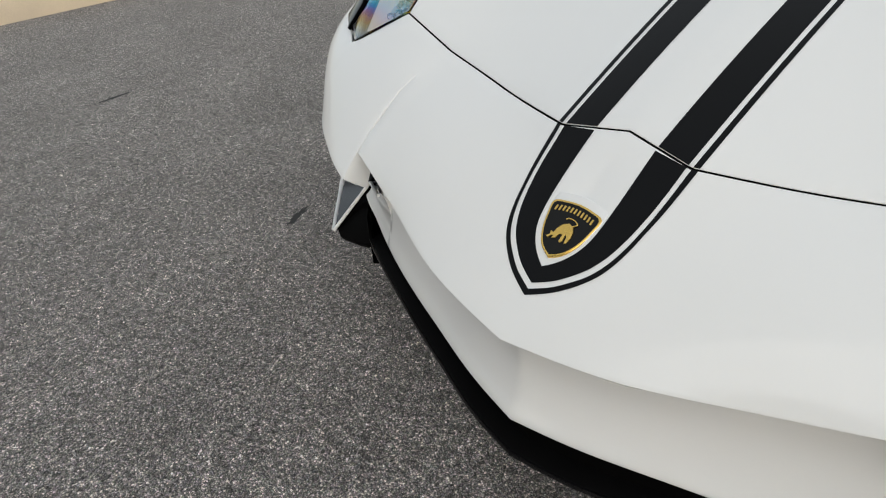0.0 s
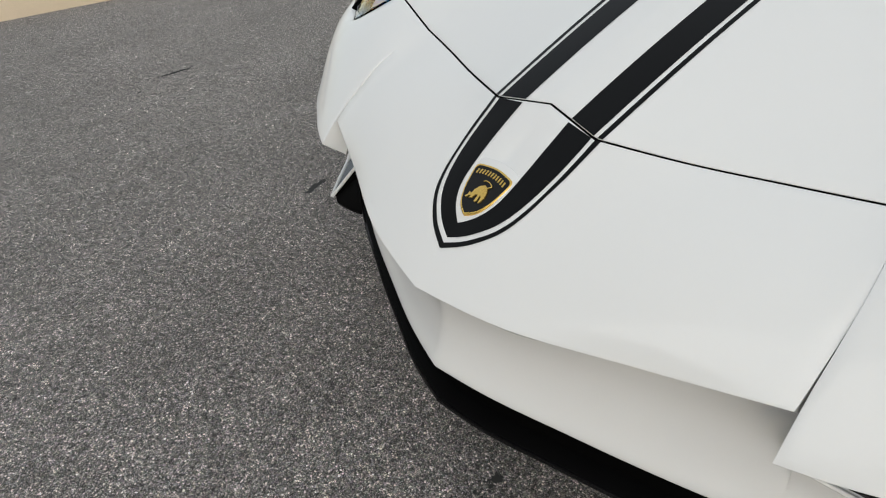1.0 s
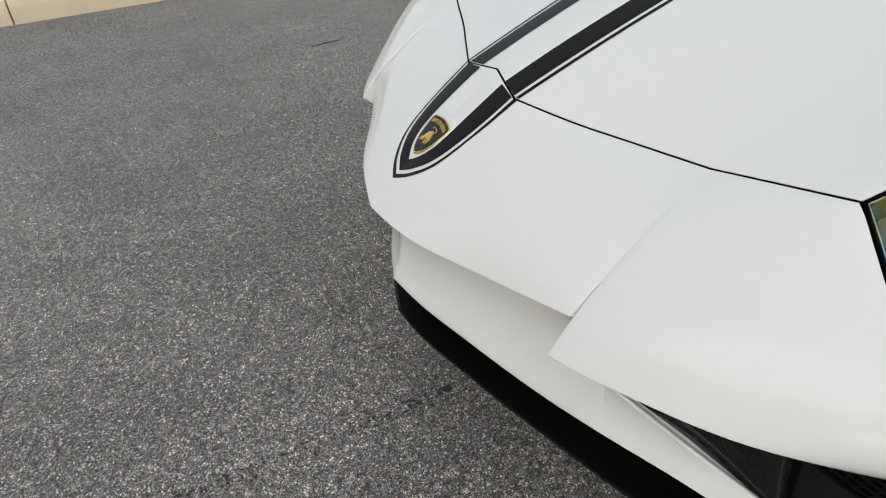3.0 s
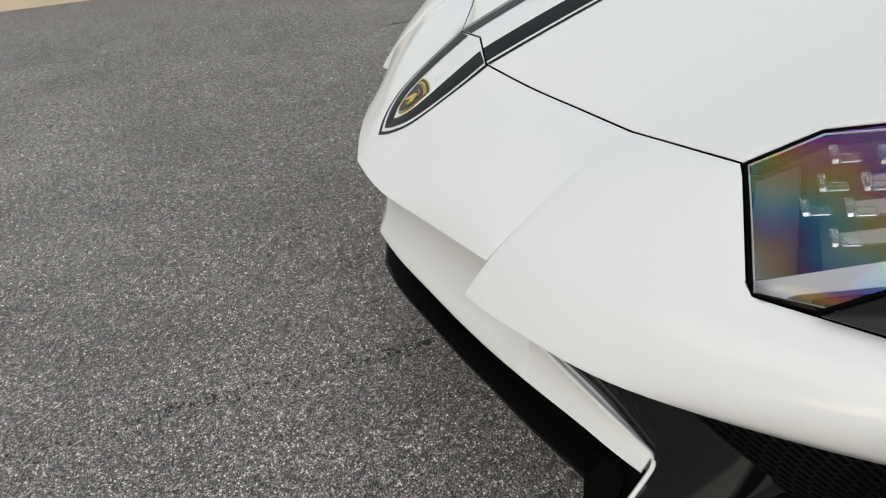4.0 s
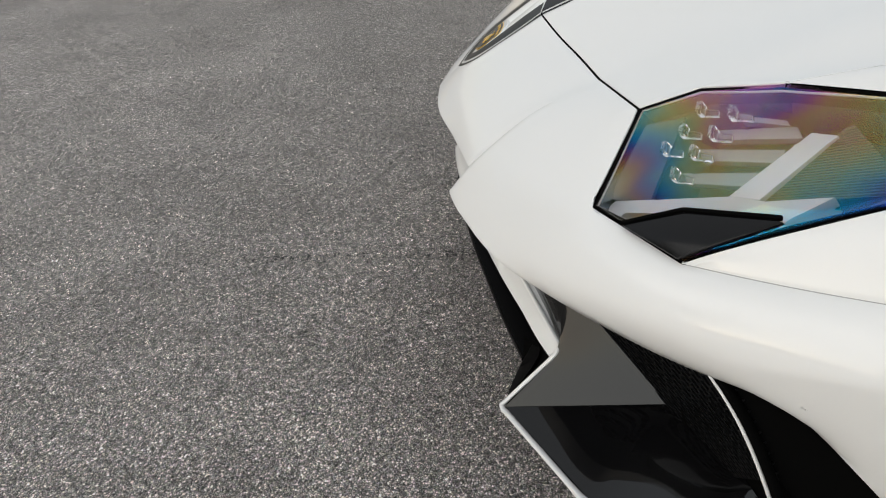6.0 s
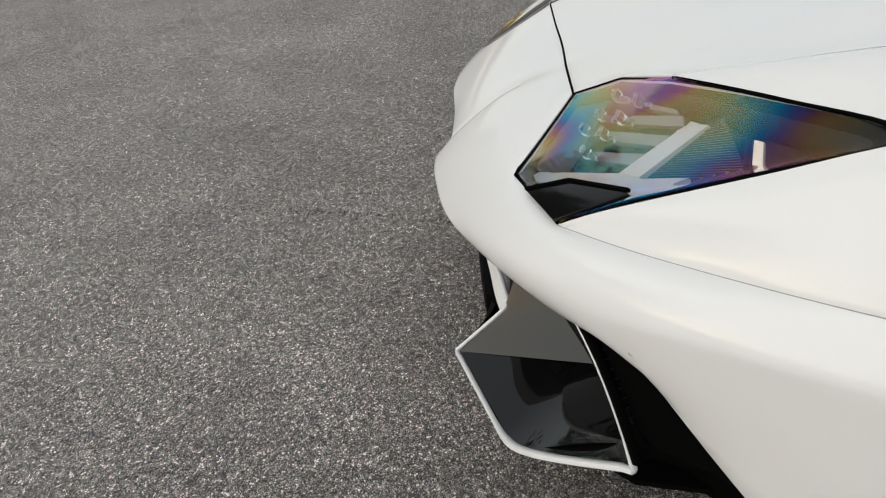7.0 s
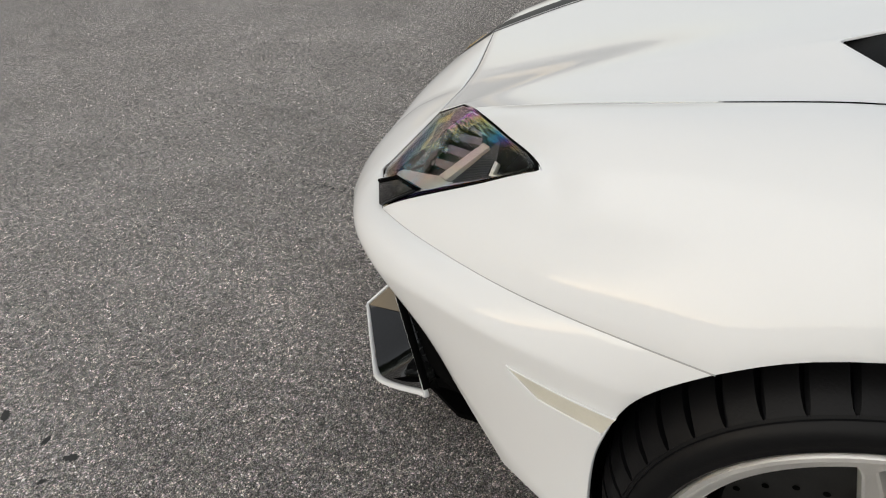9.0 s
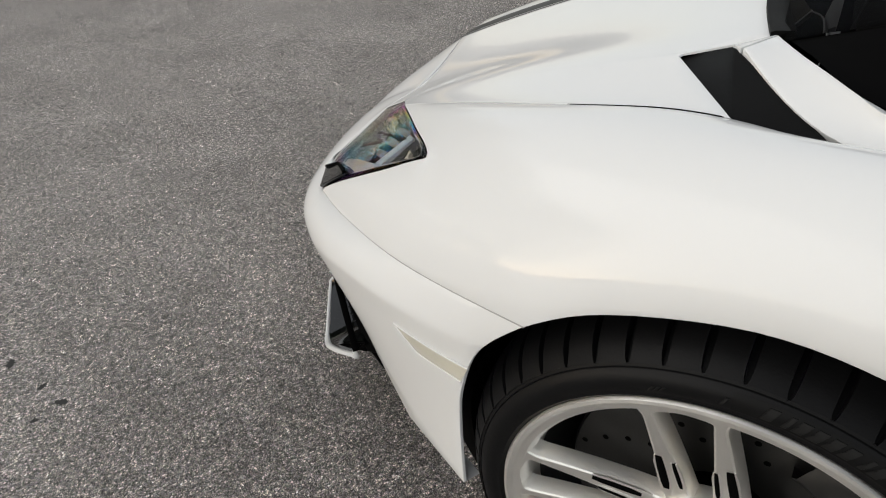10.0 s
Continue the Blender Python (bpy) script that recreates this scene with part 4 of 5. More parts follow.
def build_stripes():
    """Black vinyl stripes laid on nose and bonnet, ending in a pointed shield."""
    from mathutils.bvhtree import BVHTree
    grids = {}
    for key, G in (("nose", nose_grid()), ("hood", hood_grid())):
        v, f = panel_geometry(G, {}, (0, 0, 1))
        v2 = np.concatenate([v, v * (-1, 1, 1)])
        grids[key] = BVHTree.FromPolygons([Vector(p) for p in v2], f + [tuple(k + len(v) for k in q) for q in f])

    outer = [(0.0, 0.0303), (0.0285, 0.042), (0.0455, 0.0525), (0.0615, 0.066), (0.0712, 0.0775), (0.0785, 0.091), (0.0845, 0.1085), (0.0895, 0.131), (0.0945, 0.157), (0.1005, 0.21)]
    line = [(0.0, 0.0368), (0.0268, 0.0475), (0.0418, 0.057), (0.0568, 0.069), (0.0662, 0.0803), (0.074, 0.0945), (0.080, 0.1115), (0.0848, 0.1325), (0.0886, 0.157), (0.0935, 0.21)]
    black = [(0.0, 0.0430), (0.0245, 0.0530), (0.0385, 0.0620), (0.0525, 0.0738), (0.0615, 0.0850), (0.0690, 0.0990), (0.0748, 0.1155), (0.0796, 0.1355), (0.0833, 0.159), (0.0875, 0.21)]
    inner = [(0.0, 0.0608), (0.0155, 0.0700), (0.0250, 0.0782), (0.0325, 0.0880), (0.0370, 0.0975), (0.0398, 0.1090), (0.0415, 0.1235), (0.0426, 0.1430), (0.0432, 0.165), (0.0435, 0.21)]

    def lay(tree, P, lift):
        out = []
        for x, y in P:
            hit, nrm, _, _ = tree.ray_cast(Vector((x, y, 2)), Vector((0, 0, -1)))
            if hit is None:
                hit, nrm, _, _ = tree.find_nearest(Vector((x, y, 0.5)))
            if nrm.z < 0:
                nrm = -nrm
            out.append(hit + nrm * lift)
        return out

    def strip(name, tree, a, b, across, m):
        na = len(a)
        pts = [(m * (p[0] * (1 - w) + q[0] * w), p[1] * (1 - w) + q[1] * w) for p, q in zip(a, b) for w in np.linspace(0, 1, across)]
        v = lay(tree, pts, 0.0006)
        f = [(k * across + j, k * across + j + 1, (k + 1) * across + j + 1, (k + 1) * across + j) for k in range(na - 1) for j in range(across - 1)]
        mesh_object(name, v, f, VINYL, car, "black vinyl stripe" if name == "stripe" else "thin black pinstripe", out=(0, 0, 1))

    def gap_y(x):
        return 0.220 - 0.013 * min(1, abs(x) / 0.092) + max(0, abs(x) - 0.092) * 0.34

    for m in (1, -1):
        for name, a, b, across in (("pinstripe", outer, line, 3), ("stripe", black, inner, 8)):
            ends = []
            for c in (a, b):
                c3 = np.c_[np.array(c), np.zeros(len(c))]
                p = smooth(c3, 40)[:, :2]
                p[:, 1] = np.minimum(p[:, 1], [gap_y(x) - 0.0016 for x in p[:, 0]])
                ends.append(p)
            strip(name, grids["nose"], ends[0], ends[1], across, m)
        for name, x0, x1, across in (("pinstripe", 0.1005, 0.0935, 3), ("stripe", 0.0875, 0.0435, 8)):
            rows0, rows1 = [], []
            for k in range(61):
                w = k / 60
                grow = 1 + 0.16 * w
                for rows, x in ((rows0, x0), (rows1, x1)):
                    y0 = gap_y(x) + 0.0016
                    rows.append((x * grow, y0 + (0.945 - y0) * w))
            strip(name, grids["hood"], rows0, rows1, across, m)

    # badge: gold-rimmed shield
    cy = 0.103
    hit, nrm, _, _ = grids["nose"].ray_cast(Vector((0.012, cy, 2)), Vector((0, 0, -1)))
    n2 = Vector((0, nrm.y, nrm.z)).normalized()
    up = Vector((0, n2.z, -n2.y))
    side = Vector((1, 0, 0))
    base = Vector((0.0015, hit.y, hit.z)) + n2 * 0.0008
    shield = [(0, -0.040), (0.016, -0.030), (0.027, -0.012), (0.0325, 0.008), (0.0340, 0.0255), (0.018, 0.0305), (0, 0.0325)]
    half = smooth(np.c_[np.array(shield), np.zeros(7)], 22)[:, :2]
    ring = np.concatenate([half, (half * (-1, 1))[::-1][1:-1]])
    badge = new("badge")
    badge.parent = car
    tagged(badge, "small black shield badge with a gold rim")

    def plate(name, scale, h0, h1, mat, label="", ring=ring):
        v = [base + side * x * scale + up * (y * scale) + n2 * h for h, k in ((h0, 1.02), (h1 - 0.0007, 1.0), (h1, 0.975)) for x, y in ring * k]
        n = len(ring)
        f = [(r * n + k, r * n + (k + 1) % n, (r + 1) * n + (k + 1) % n, (r + 1) * n + k) for r in range(2) for k in range(n)] + [tuple(range(2 * n, 3 * n))]
        return mesh_object(name, v, f, mat, badge, label, out=n2, sharp=30)

    plate("rim", 1.03, -0.008, 0.0022, GOLD, "raised gold rim")
    plate("field", 0.965, 0.0, 0.0026, ENAMEL, "black enamel field")
    arc = [(-0.026 + 0.052 * k / 10) for k in range(11)]
    for k, x in enumerate(arc):  # row of small raised bars in place of lettering
        y = 0.0225 - 6 * x * x
        q = [(x - 0.0013, y - 0.0036), (x + 0.0011, y - 0.0036), (x + 0.0013, y + 0.0036), (x - 0.0011, y + 0.0036)]
        slab("bar", [base + side * a + up * b + n2 * 0.0034 for a, b in q], GOLD, badge, -n2 * 0.001, bevel=0.0002)
    blob = [(-15, -13), (-12, -9), (-13, -5), (-9, -6), (-8, 0), (-4, 7), (2, 11), (8, 9), (12, 3), (13, -4), (11, -12), (9, -13), (8, -5), (5, -3), (6, -11), (4, -14), (2, -13), (2, -4), (-2, -5), (-4, -11), (-8, -13), (-7, -9), (-10, -10), (-12, -14)]
    slab("emblem", [base + side * (a * 0.0011) + up * (b * 0.00105 - 0.0055) + n2 * 0.0044 for a, b in blob], GOLD, badge, -n2 * 0.002, "raised gold emblem", bevel=0.0005)
    bar("emblem_curl", smooth([np.array(base + side * x + up * y + n2 * 0.0036) for x, y in ((0.008, 0.004), (0.0125, 0.008), (0.0065, 0.0115), (-0.002, 0.0115), (-0.0045, 0.0095))], 14), GOLD, badge, 0.0016, 0.0016, up=n2)
    plate("pad", 1.15, -0.006, 0.0014, PAINT, "white raised pad under the badge", ring=ring * (0.93, 1.0) + np.array((0.001, 0.0060)))


def build_cowl():
    for m in (1, -1):
        s = np.array((m, 1, 1))
        vA, vB, vC, vU, gC = (np.array(p) for p in [(0.646, 0.945, 0.808), (0.806, 1.058, 0.812), (0.822, 1.161, 0.8155), (0.668, 1.020, 0.836), (0.618, 1.046, 0.838)])
        slab("bonnet_vent", [(vA + (-0.006, -0.006, -0.0045)) * s, (vB + (-0.004, -0.006, -0.0045)) * s, (vC + (0.008, 0, -0.006)) * s, (vU + (-0.010, -0.008, -0.006)) * s, np.array((0.631, 1.000, 0.8225)) * s], MATTE, car, np.array((0, 0, -0.012)), "matte black vent behind the bonnet")
        rows = [[vU + (-0.002, 0.001, 0.0), vC + (0, 0.002, 0.0), (0.86, 1.30, 0.835), (0.87, 1.50, 0.845)], [gC, (0.672, 1.084, 0.839), (0.718, 1.121, 0.8395), (0.762, 1.154, 0.8405), (0.800, 1.183, 0.8415), (0.828, 1.24, 0.846), (0.845, 1.32, 0.853), (0.855, 1.50, 0.868)]]
        a, b = smooth(rows[0], 24), smooth(rows[1], 24)
        t = np.linspace(0, 1, 8)[:, None, None]
        G = a[None] * (1 - t) + b[None] * t
        panel("cowl", G, PAINT, car, {"v0": (0, 0.02), "v1": (0, 0.01), "u0": (0, 0.01)}, (0.3, 0, 1), "white panel at the foot of the windscreen", m)
        slab("bonnet_corner", [(0.605 * m, 1.042, 0.834), (0.633 * m, 1.001, 0.8255), (0.658 * m, 1.012, 0.8355), (0.668 * m, 1.018, 0.8365), (0.618 * m, 1.044, 0.8385)], PAINT, car, np.array((0, 0, -0.01)))


# ---- the rest of the car ----
def build_cabin():
    centre = [(0, 0.955, 0.822), (0, 1.20, 0.93), (0, 1.50, 1.045), (0, 1.80, 1.112), (0, 2.15, 1.136)]
    edge = [(0.612, 1.048, 0.832), (0.675, 1.22, 0.90), (0.66, 1.50, 0.99), (0.61, 1.80, 1.06), (0.58, 2.15, 1.085)]
    a, b = smooth(centre, 24), smooth(edge, 24)
    G = np.array([smooth(np.array([p, (p + q) / 2 + (0.03, 0, 0.018), q]), 12) for p, q in zip(a, b)])
    screen = panel("windscreen", G[:17], GLASS, car, {}, (0, -0.5, 0.8), "dark raked windscreen", both=True)
    screen.visible_shadow = False
    roof = G[16:]
    back = [(0, 2.15, 1.136), (0, 2.6, 1.10), (0, 3.3, 0.99), (0, 4.0, 0.92), (0, 4.62, 0.87)]
    back_edge = [(0.58, 2.15, 1.085), (0.60, 2.6, 1.04), (0.70, 3.3, 0.95), (0.80, 4.0, 0.90), (0.84, 4.55, 0.86)]
    p, q = smooth(back, 24), smooth(back_edge, 24)
    G2 = np.array([smooth(np.array([u, (u + v) / 2 + (0.02, 0, 0.012), v]), 12) for u, v in zip(p, q)])
    panel("roof", np.concatenate([roof, G2[1:6]]), PAINT, car, {}, (0, 0, 1), "white roof", both=True)
    panel("engine_cover", G2[5:], SATIN_BLACK, car, {}, (0, 0, 1), "black engine cover", both=True)
    for m in (1, -1):
        top = smooth([(0.615, 1.06, 0.832), (0.675, 1.22, 0.90), (0.66, 1.50, 0.99), (0.61, 1.80, 1.06), (0.58, 2.15, 1.085), (0.60, 2.6, 1.04)], 24)
        belt = smooth([(0.655, 1.092, 0.832), (0.780, 1.195, 0.833), (0.83, 1.32, 0.852), (0.85, 1.6, 0.88), (0.87, 1.95, 0.88), (0.88, 2.3, 0.90), (0.82, 2.75, 0.95)], 24)
        t = np.linspace(0, 1, 8)[:, None, None]
        panel("side_window", top[None] * (1 - t) + belt[None] * t, TINT, car, {}, (1, 0, 0.4), "dark side window", m)
        rear_top = smooth([(0.60, 2.6, 1.04), (0.70, 3.3, 0.95), (0.80, 4.0, 0.90), (0.84, 4.55, 0.86)], 20)
        rear_low = smooth([(0.82, 2.75, 0.95), (0.97, 3.3, 0.86), (1.0, 4.0, 0.84), (0.97, 4.55, 0.80)], 20)
        panel("rear_shoulder", rear_top[None] * (1 - t) + rear_low[None] * t, PAINT, car, {}, (0.5, 0, 1), "", m)
        upper = rail([[(0, 0.85, 1.75, 0.83), (1, 0.87, 1.95, 0.875), (2, 0.88, 2.3, 0.90), (3, 0.82, 2.75, 0.95), (4, 0.97, 3.3, 0.86), (5, 1.0, 4.0, 0.84), (6, 0.97, 4.55, 0.80)]], steps(0, 1, 2, 3, 4, 5, 6, n=5))
        shoulder = rail([[(0, 1.0, 1.70, 0.66), (1, 0.99, 1.95, 0.68), (2, 0.98, 2.3, 0.70), (3, 0.98, 2.75, 0.72), (4, 1.012, 3.45, 0.76), (5, 1.015, 3.87, 0.79), (6, 0.99, 4.55, 0.68)]], steps(0, 1, 2, 3, 4, 5, 6, n=5))
        lower = rail([[(0, 1.01, 1.58, 0.30), (1, 1.0, 1.95, 0.20), (2, 1.0, 2.3, 0.17), (3, 1.0, 2.9, 0.17), (3.6, 1.01, 3.42, 0.30)], [(3.6, 1.01, 3.42, 0.30), (4.2, 1.015, 3.55, 0.62), (5, 1.015, 3.87, 0.735), (5.5, 1.015, 4.2, 0.62)], [(5.5, 1.015, 4.2, 0.62), (6, 0.99, 4.5, 0.36)]], steps(0, 1, 2, 3, 4, 5, 6, n=5))
        G3 = np.stack([smooth(np.array([a, b, c]), 12) for a, b, c in zip(lower, shoulder, upper)], 1)
        panel("side_body", G3, PAINT, car, {"v0": (0, 0.03)}, (1, 0, 0.2), "white door and rear flank", m)
    tail = np.array([[(x * 0.97, 4.55 + 0.07 * (1 - (x) ** 2), z) for x in np.linspace(-1, 1, 16)] for z in np.linspace(0.30, 0.87, 8)])
    panel("tail_panel", tail, SATIN_BLACK, car, {}, (0, 1, 0), "black tail panel")
    box("underbody", (1.56, 3.9, 0.06), DARK, car, (0, 2.5, 0.16), label="black flat underbody")
    half = [(0.0, 0.045), (0.20, 0.095), (0.45, 0.195), (0.56, 0.245), (0.66, 0.27), (0.76, 0.36), (0.82, 0.50), (0.80, 0.64), (0.76, 0.80), (0.0, 0.80)]
    tray = [(x, y, 0.125 + SLOPE * x) for x, y in half] + [(-x, y, 0.125 - SLOPE * x) for x, y in half[::-1][1:-1]]
    slab("undertray", tray, DARK, car, np.array((0, 0, -0.012)), "black undertray behind the splitter")
    box("front_bulkhead", (0.9, 0.55, 0.24), DARK, car, (0, 0.62, 0.26))
    # near-black sheet follows the screen and puts the cabin's darkness into colour
    panel("dashboard", G[1:17] * (0.97, 1, 1) + np.array((0, 0.05, -0.075)), DARK, car, {}, (0, -0.5, 0.8), "near-black sheet under the windscreen for the dark cabin", both=True)
    box("dash_shelf", (1.15, 0.5, 0.10), DARK, car, (0, 1.36, 0.79), 0.03)
    # wiper and scuttle below the windscreen
    sc = smooth([(0.0, 0.945, 0.818), (0.2, 0.955, 0.819), (0.45, 1.005, 0.825), (0.60, 1.048, 0.832)], 20)
    for m in (1, -1):
        bar("scuttle", sc * (m, 1, 1), MATTE, car, 0.03, 0.012)
    flap = np.array([(0.357, 0.999, 0.80), (0.407, 0.999, 0.80), (0.470, 1.022, 0.80), (0.490, 1.037, 0.80), (0.455, 1.045, 0.80), (0.425, 1.050, 0.80), (0.351, 1.017, 0.80)])
    slab("dashboard_flap", flap, BROWN, car, np.array((0, 0, -0.012)), "brown suede corner of the dashboard")
    bar("dashboard_piping", smooth(flap[1:6], 16), LEDGE, car, 0.0018, 0.0018)
    bar("dashboard_piping", smooth([(0.430, 1.050, 0.80), (0.445, 1.066, 0.80), (0.53, 1.085, 0.80), (0.599, 1.092, 0.80)], 16), LEDGE, car, 0.0018, 0.0018)
    slab("dashboard_pillar", [(0.333, 1.066, 0.80), (0.340, 1.078, 0.80), (0.480, 1.092, 0.80), (0.492, 1.084, 0.80), (0.440, 1.070, 0.80)], SMOKE, car, np.array((0, 0, -0.012)), "dark grey pillar foot inside the windscreen")
    bar("wiper", smooth([(0.42, 1.02, 0.845), (0.35, 1.12, 0.90), (0.2, 1.22, 0.955)], 14), MATTE, car, 0.018, 0.014, label="black wiper arm")


def build_wheel(name, x, y, z, m, label, steer=0.0, camber=0.0):
    """A machined alloy wheel with paired spokes and a low tyre. It is turned about x and placed."""
    wheel = new(name)
    wheel.parent = car
    wheel.matrix_world = pose(x, y, z, 0, -camber, steer) if m > 0 else pose(x, y, z, 0, -camber, 180 + steer)
    tagged(wheel, label)
    R, r = 0.331, 0.2525
    w = 0.245
    tyre = [(-w + 0.02, r - 0.01), (-w, r + 0.02), (-w, R - 0.03), (-w + 0.02, R - 0.004), (-w / 2, R), (-0.085, R - 0.001), (-0.060, R - 0.004), (-0.042, R - 0.0095), (-0.029, R - 0.016), (-0.018, R - 0.0235), (-0.0095, R - 0.031), (-0.0055, R - 0.0345), (-0.0066, R - 0.0352), (-0.0050, R - 0.0385), (-0.0030, R - 0.0390), (-0.0040, R - 0.0398), (0.0005, R - 0.044), (0.004, r + 0.026), (0.0035, r + 0.016), (0.002, r + 0.013), (0.002, r + 0.008), (-0.003, r + 0.003), (-0.010, r - 0.002), (-0.03, r - 0.006)]
    deep = [0, 0, 0, 0.003, 0.010, 0.011, 0.011, 0.011, 0.010, 0.009, 0.006, 0.002] + [0] * 12
    slim = [1] * 7 + [1, 1, 0.95, 0.75, 0.35] + [0.3] * 12  # the grooves taper out on the shoulder
    pitch = 50
    verts, rows = [], 0
    for k in range(pitch):  # cross grooves cut into tread and shoulder
        for f, cut in ((0.0, 0), (0.25, 0), (0.395, 0), (0.415, 1), (0.585, 1), (0.605, 0), (0.78, 0)):
            for (x, rad), d, s in zip(tyre, deep, slim):
                f2 = 0.5 + (f - 0.5) * s if 0.39 < f < 0.61 else f
                a = 2 * math.pi * (k + f2) / pitch + 0.12 * (x + 0.04) * (d > 0)
                rr = rad - d * cut
                verts.append((x, rr * math.cos(a), rr * math.sin(a)))
            rows += 1
    n = len(tyre)
    faces = [(q * n + j, q * n + j + 1, ((q + 1) % rows) * n + j + 1, ((q + 1) % rows) * n + j) for q in range(rows) for j in range(n - 1)]
    mesh_object("tyre", verts, faces, RUBBER, wheel, "black low-profile tyre with cross grooves", sharp=30)
    # a smooth dark band with raised slanted bars for the maker's mark, and two small bars further on
    def wall(q):  # the sidewall's bulge at q outside the rim
        return float(np.interp(q, (0.008, 0.016, 0.026, 0.0345, 0.0387), (0.0020, 0.0035, 0.0040, 0.0005, -0.0035)))

    band = [[(wall(q) + 0.0006, (r + q) * math.cos(w), (r + q) * math.sin(w)) for q in (0.017, 0.022, 0.027, 0.032, 0.036)] for w in np.linspace(1.60, 0.95, 40)]
    panel("sidewall_band", band, BAND, wheel, {}, (1, 0, 0))
    for a0, wide, lo, hi in [(1.475 - 0.049 * k, 0.034 if k not in (1, 6) else 0.016, 0.0195, 0.0335) for k in range(8)] + [(1.63, 0.012, 0.020, 0.029), (1.84, 0.010, 0.018, 0.024), (1.86, 0.010, 0.018, 0.024), (1.88, 0.010, 0.018, 0.024)]:
        q = [(wall(rr) + 0.0016, (r + rr) * math.cos(a0 + da), (r + rr) * math.sin(a0 + da)) for da, rr in ((0.0, lo), (wide, lo), (wide - 0.010, (lo + hi) / 2), (wide - 0.022, hi), (-0.022, hi), (-0.010, (lo + hi) / 2))]
        slab("sidewall_bar", q, LETTER, wheel, np.array((-0.003, 0, 0)), bevel=0.0004)
    rim = [(-0.03, r - 0.004), (-0.002, r + 0.003), (0.002, r + 0.001), (0.0025, r - 0.003), (-0.0005, r - 0.006), (-0.0035, r - 0.008), (-0.0045, r - 0.010), (-0.0060, r - 0.0175), (-0.011, r - 0.0215), (-0.024, r - 0.0235), (-0.05, r - 0.026), (-0.20, r - 0.045)]
    turned("rim", rim, ALLOY, wheel, 128, "machined silver alloy rim")
    turned("barrel", [(-0.05, r - 0.0265), (-0.22, r - 0.05)], SATIN_BLACK, wheel, 64)
    for k in range(10):  # pairs of flat spokes round a tapering window, flush with the rim
        a = radians(102.8 + 72 * (k // 2))
        hand = 1 if k % 2 else -1
        verts, count = [], 0
        for rad in np.r_[np.linspace(0.045, 0.20, 11), np.linspace(0.206, r - 0.006, 11)]:
            near = float(np.interp(rad, (0.045, 0.085, 0.147, 0.222, 0.229, 0.234), (0.006, 0.0115, 0.0185, 0.0275, 0.0255, 0.0012)))
            away = float(np.interp(rad, (0.045, 0.10, 0.15, 0.205), (0.047, 0.047, 0.0465, 0.046))) + 12 * max(0, rad - 0.212) ** 1.9
            top = -0.036 + 0.0325 * ((rad - 0.04) / (r - 0.046)) ** 1.5
            span = away - near
            for e, dx in ((-0.001, -0.024), (0.0008, -0.009), (0.003, -0.0016), (0.0055, 0.0), (span / 2, 0.0005), (span - 0.0055, 0.0), (span - 0.003, -0.0016), (span - 0.0008, -0.009), (span + 0.001, -0.024)):
                px, py = rad, hand * (near + e)
                px = min(px, math.sqrt((r - 0.005) ** 2 - py**2))
                verts.append((top + dx, px * math.cos(a) - py * math.sin(a), px * math.sin(a) + py * math.cos(a)))
            count += 1
        faces = [(q * 9 + j, q * 9 + (j + 1) % 9, (q + 1) * 9 + (j + 1) % 9, (q + 1) * 9 + j) for q in range(count - 1) for j in range(9)] + [tuple(range(9)), tuple(range(count * 9 - 1, count * 9 - 10, -1))]
        spoke = mesh_object("spoke", verts, faces, ALLOY, wheel, "flat machined spoke" if k == 0 else "", sharp=20)
        for shift, lo, hi, wide in ((0.038, 0.075, 0.147, 0.0115), (0.0195, 0.085, 0.138, 0.006)):  # a deep slot in a raised bright rim, and a narrow one
            P = []
            for rad in np.linspace(lo, hi, 7):
                px, py = rad, hand * (shift + 0.06 * (rad - lo) * (shift < 0.03))
                P.append((-0.0362 + 0.0325 * ((rad - 0.04) / (r - 0.046)) ** 1.5, px * math.cos(a) - py * math.sin(a), px * math.sin(a) + py * math.cos(a)))
            P = np.array(P)
            bar("slot_rim", P + (-0.0003, 0, 0), ALLOY, spoke, wide + 0.005, 0.0042, up=(1, 0, 0), taper=[0.7, 1, 1, 1, 1, 1, 0.7])
            bar("spoke_slot", P[1:] * 1.0, DARK, spoke, wide, 0.005, up=(1, 0, 0), taper=[0.8, 1, 1, 1, 0.95, 0.7])
    turned("hub", [(-0.06, 0.075), (-0.028, 0.072), (-0.018, 0.060), (-0.016, 0.032), (-0.010, 0.030), (-0.008, 0.0)], ALLOY, wheel, 48)
    bm = bmesh.new()
    bmesh.ops.create_cone(bm, segments=12, radius1=0.004, radius2=0.0035, depth=0.02, cap_ends=True, matrix=Matrix.Rotation(2.52, 4, "X") @ pose(-0.02, 0, r - 0.04))
    part("valve", bm, STEEL, wheel)
    turned("brake_disc", [(-0.10, 0.06), (-0.092, 0.062), (-0.092, 0.192), (-0.097, 0.195), (-0.118, 0.195), (-0.122, 0.19), (-0.122, 0.06)], STEEL, wheel, 72, "drilled steel brake disc")
    for k in range(40):
        a = 2 * math.pi * k / 40
        rad = 0.115 + 0.022 * (k % 4)
        bm = bmesh.new()
        bmesh.ops.create_circle(bm, cap_ends=True, segments=8, radius=0.0042, matrix=Matrix.Translation((-0.0912, rad * math.cos(a), rad * math.sin(a))) @ Matrix.Rotation(radians(90), 4, "Y"))
        part("disc_hole", bm, DARK, wheel)
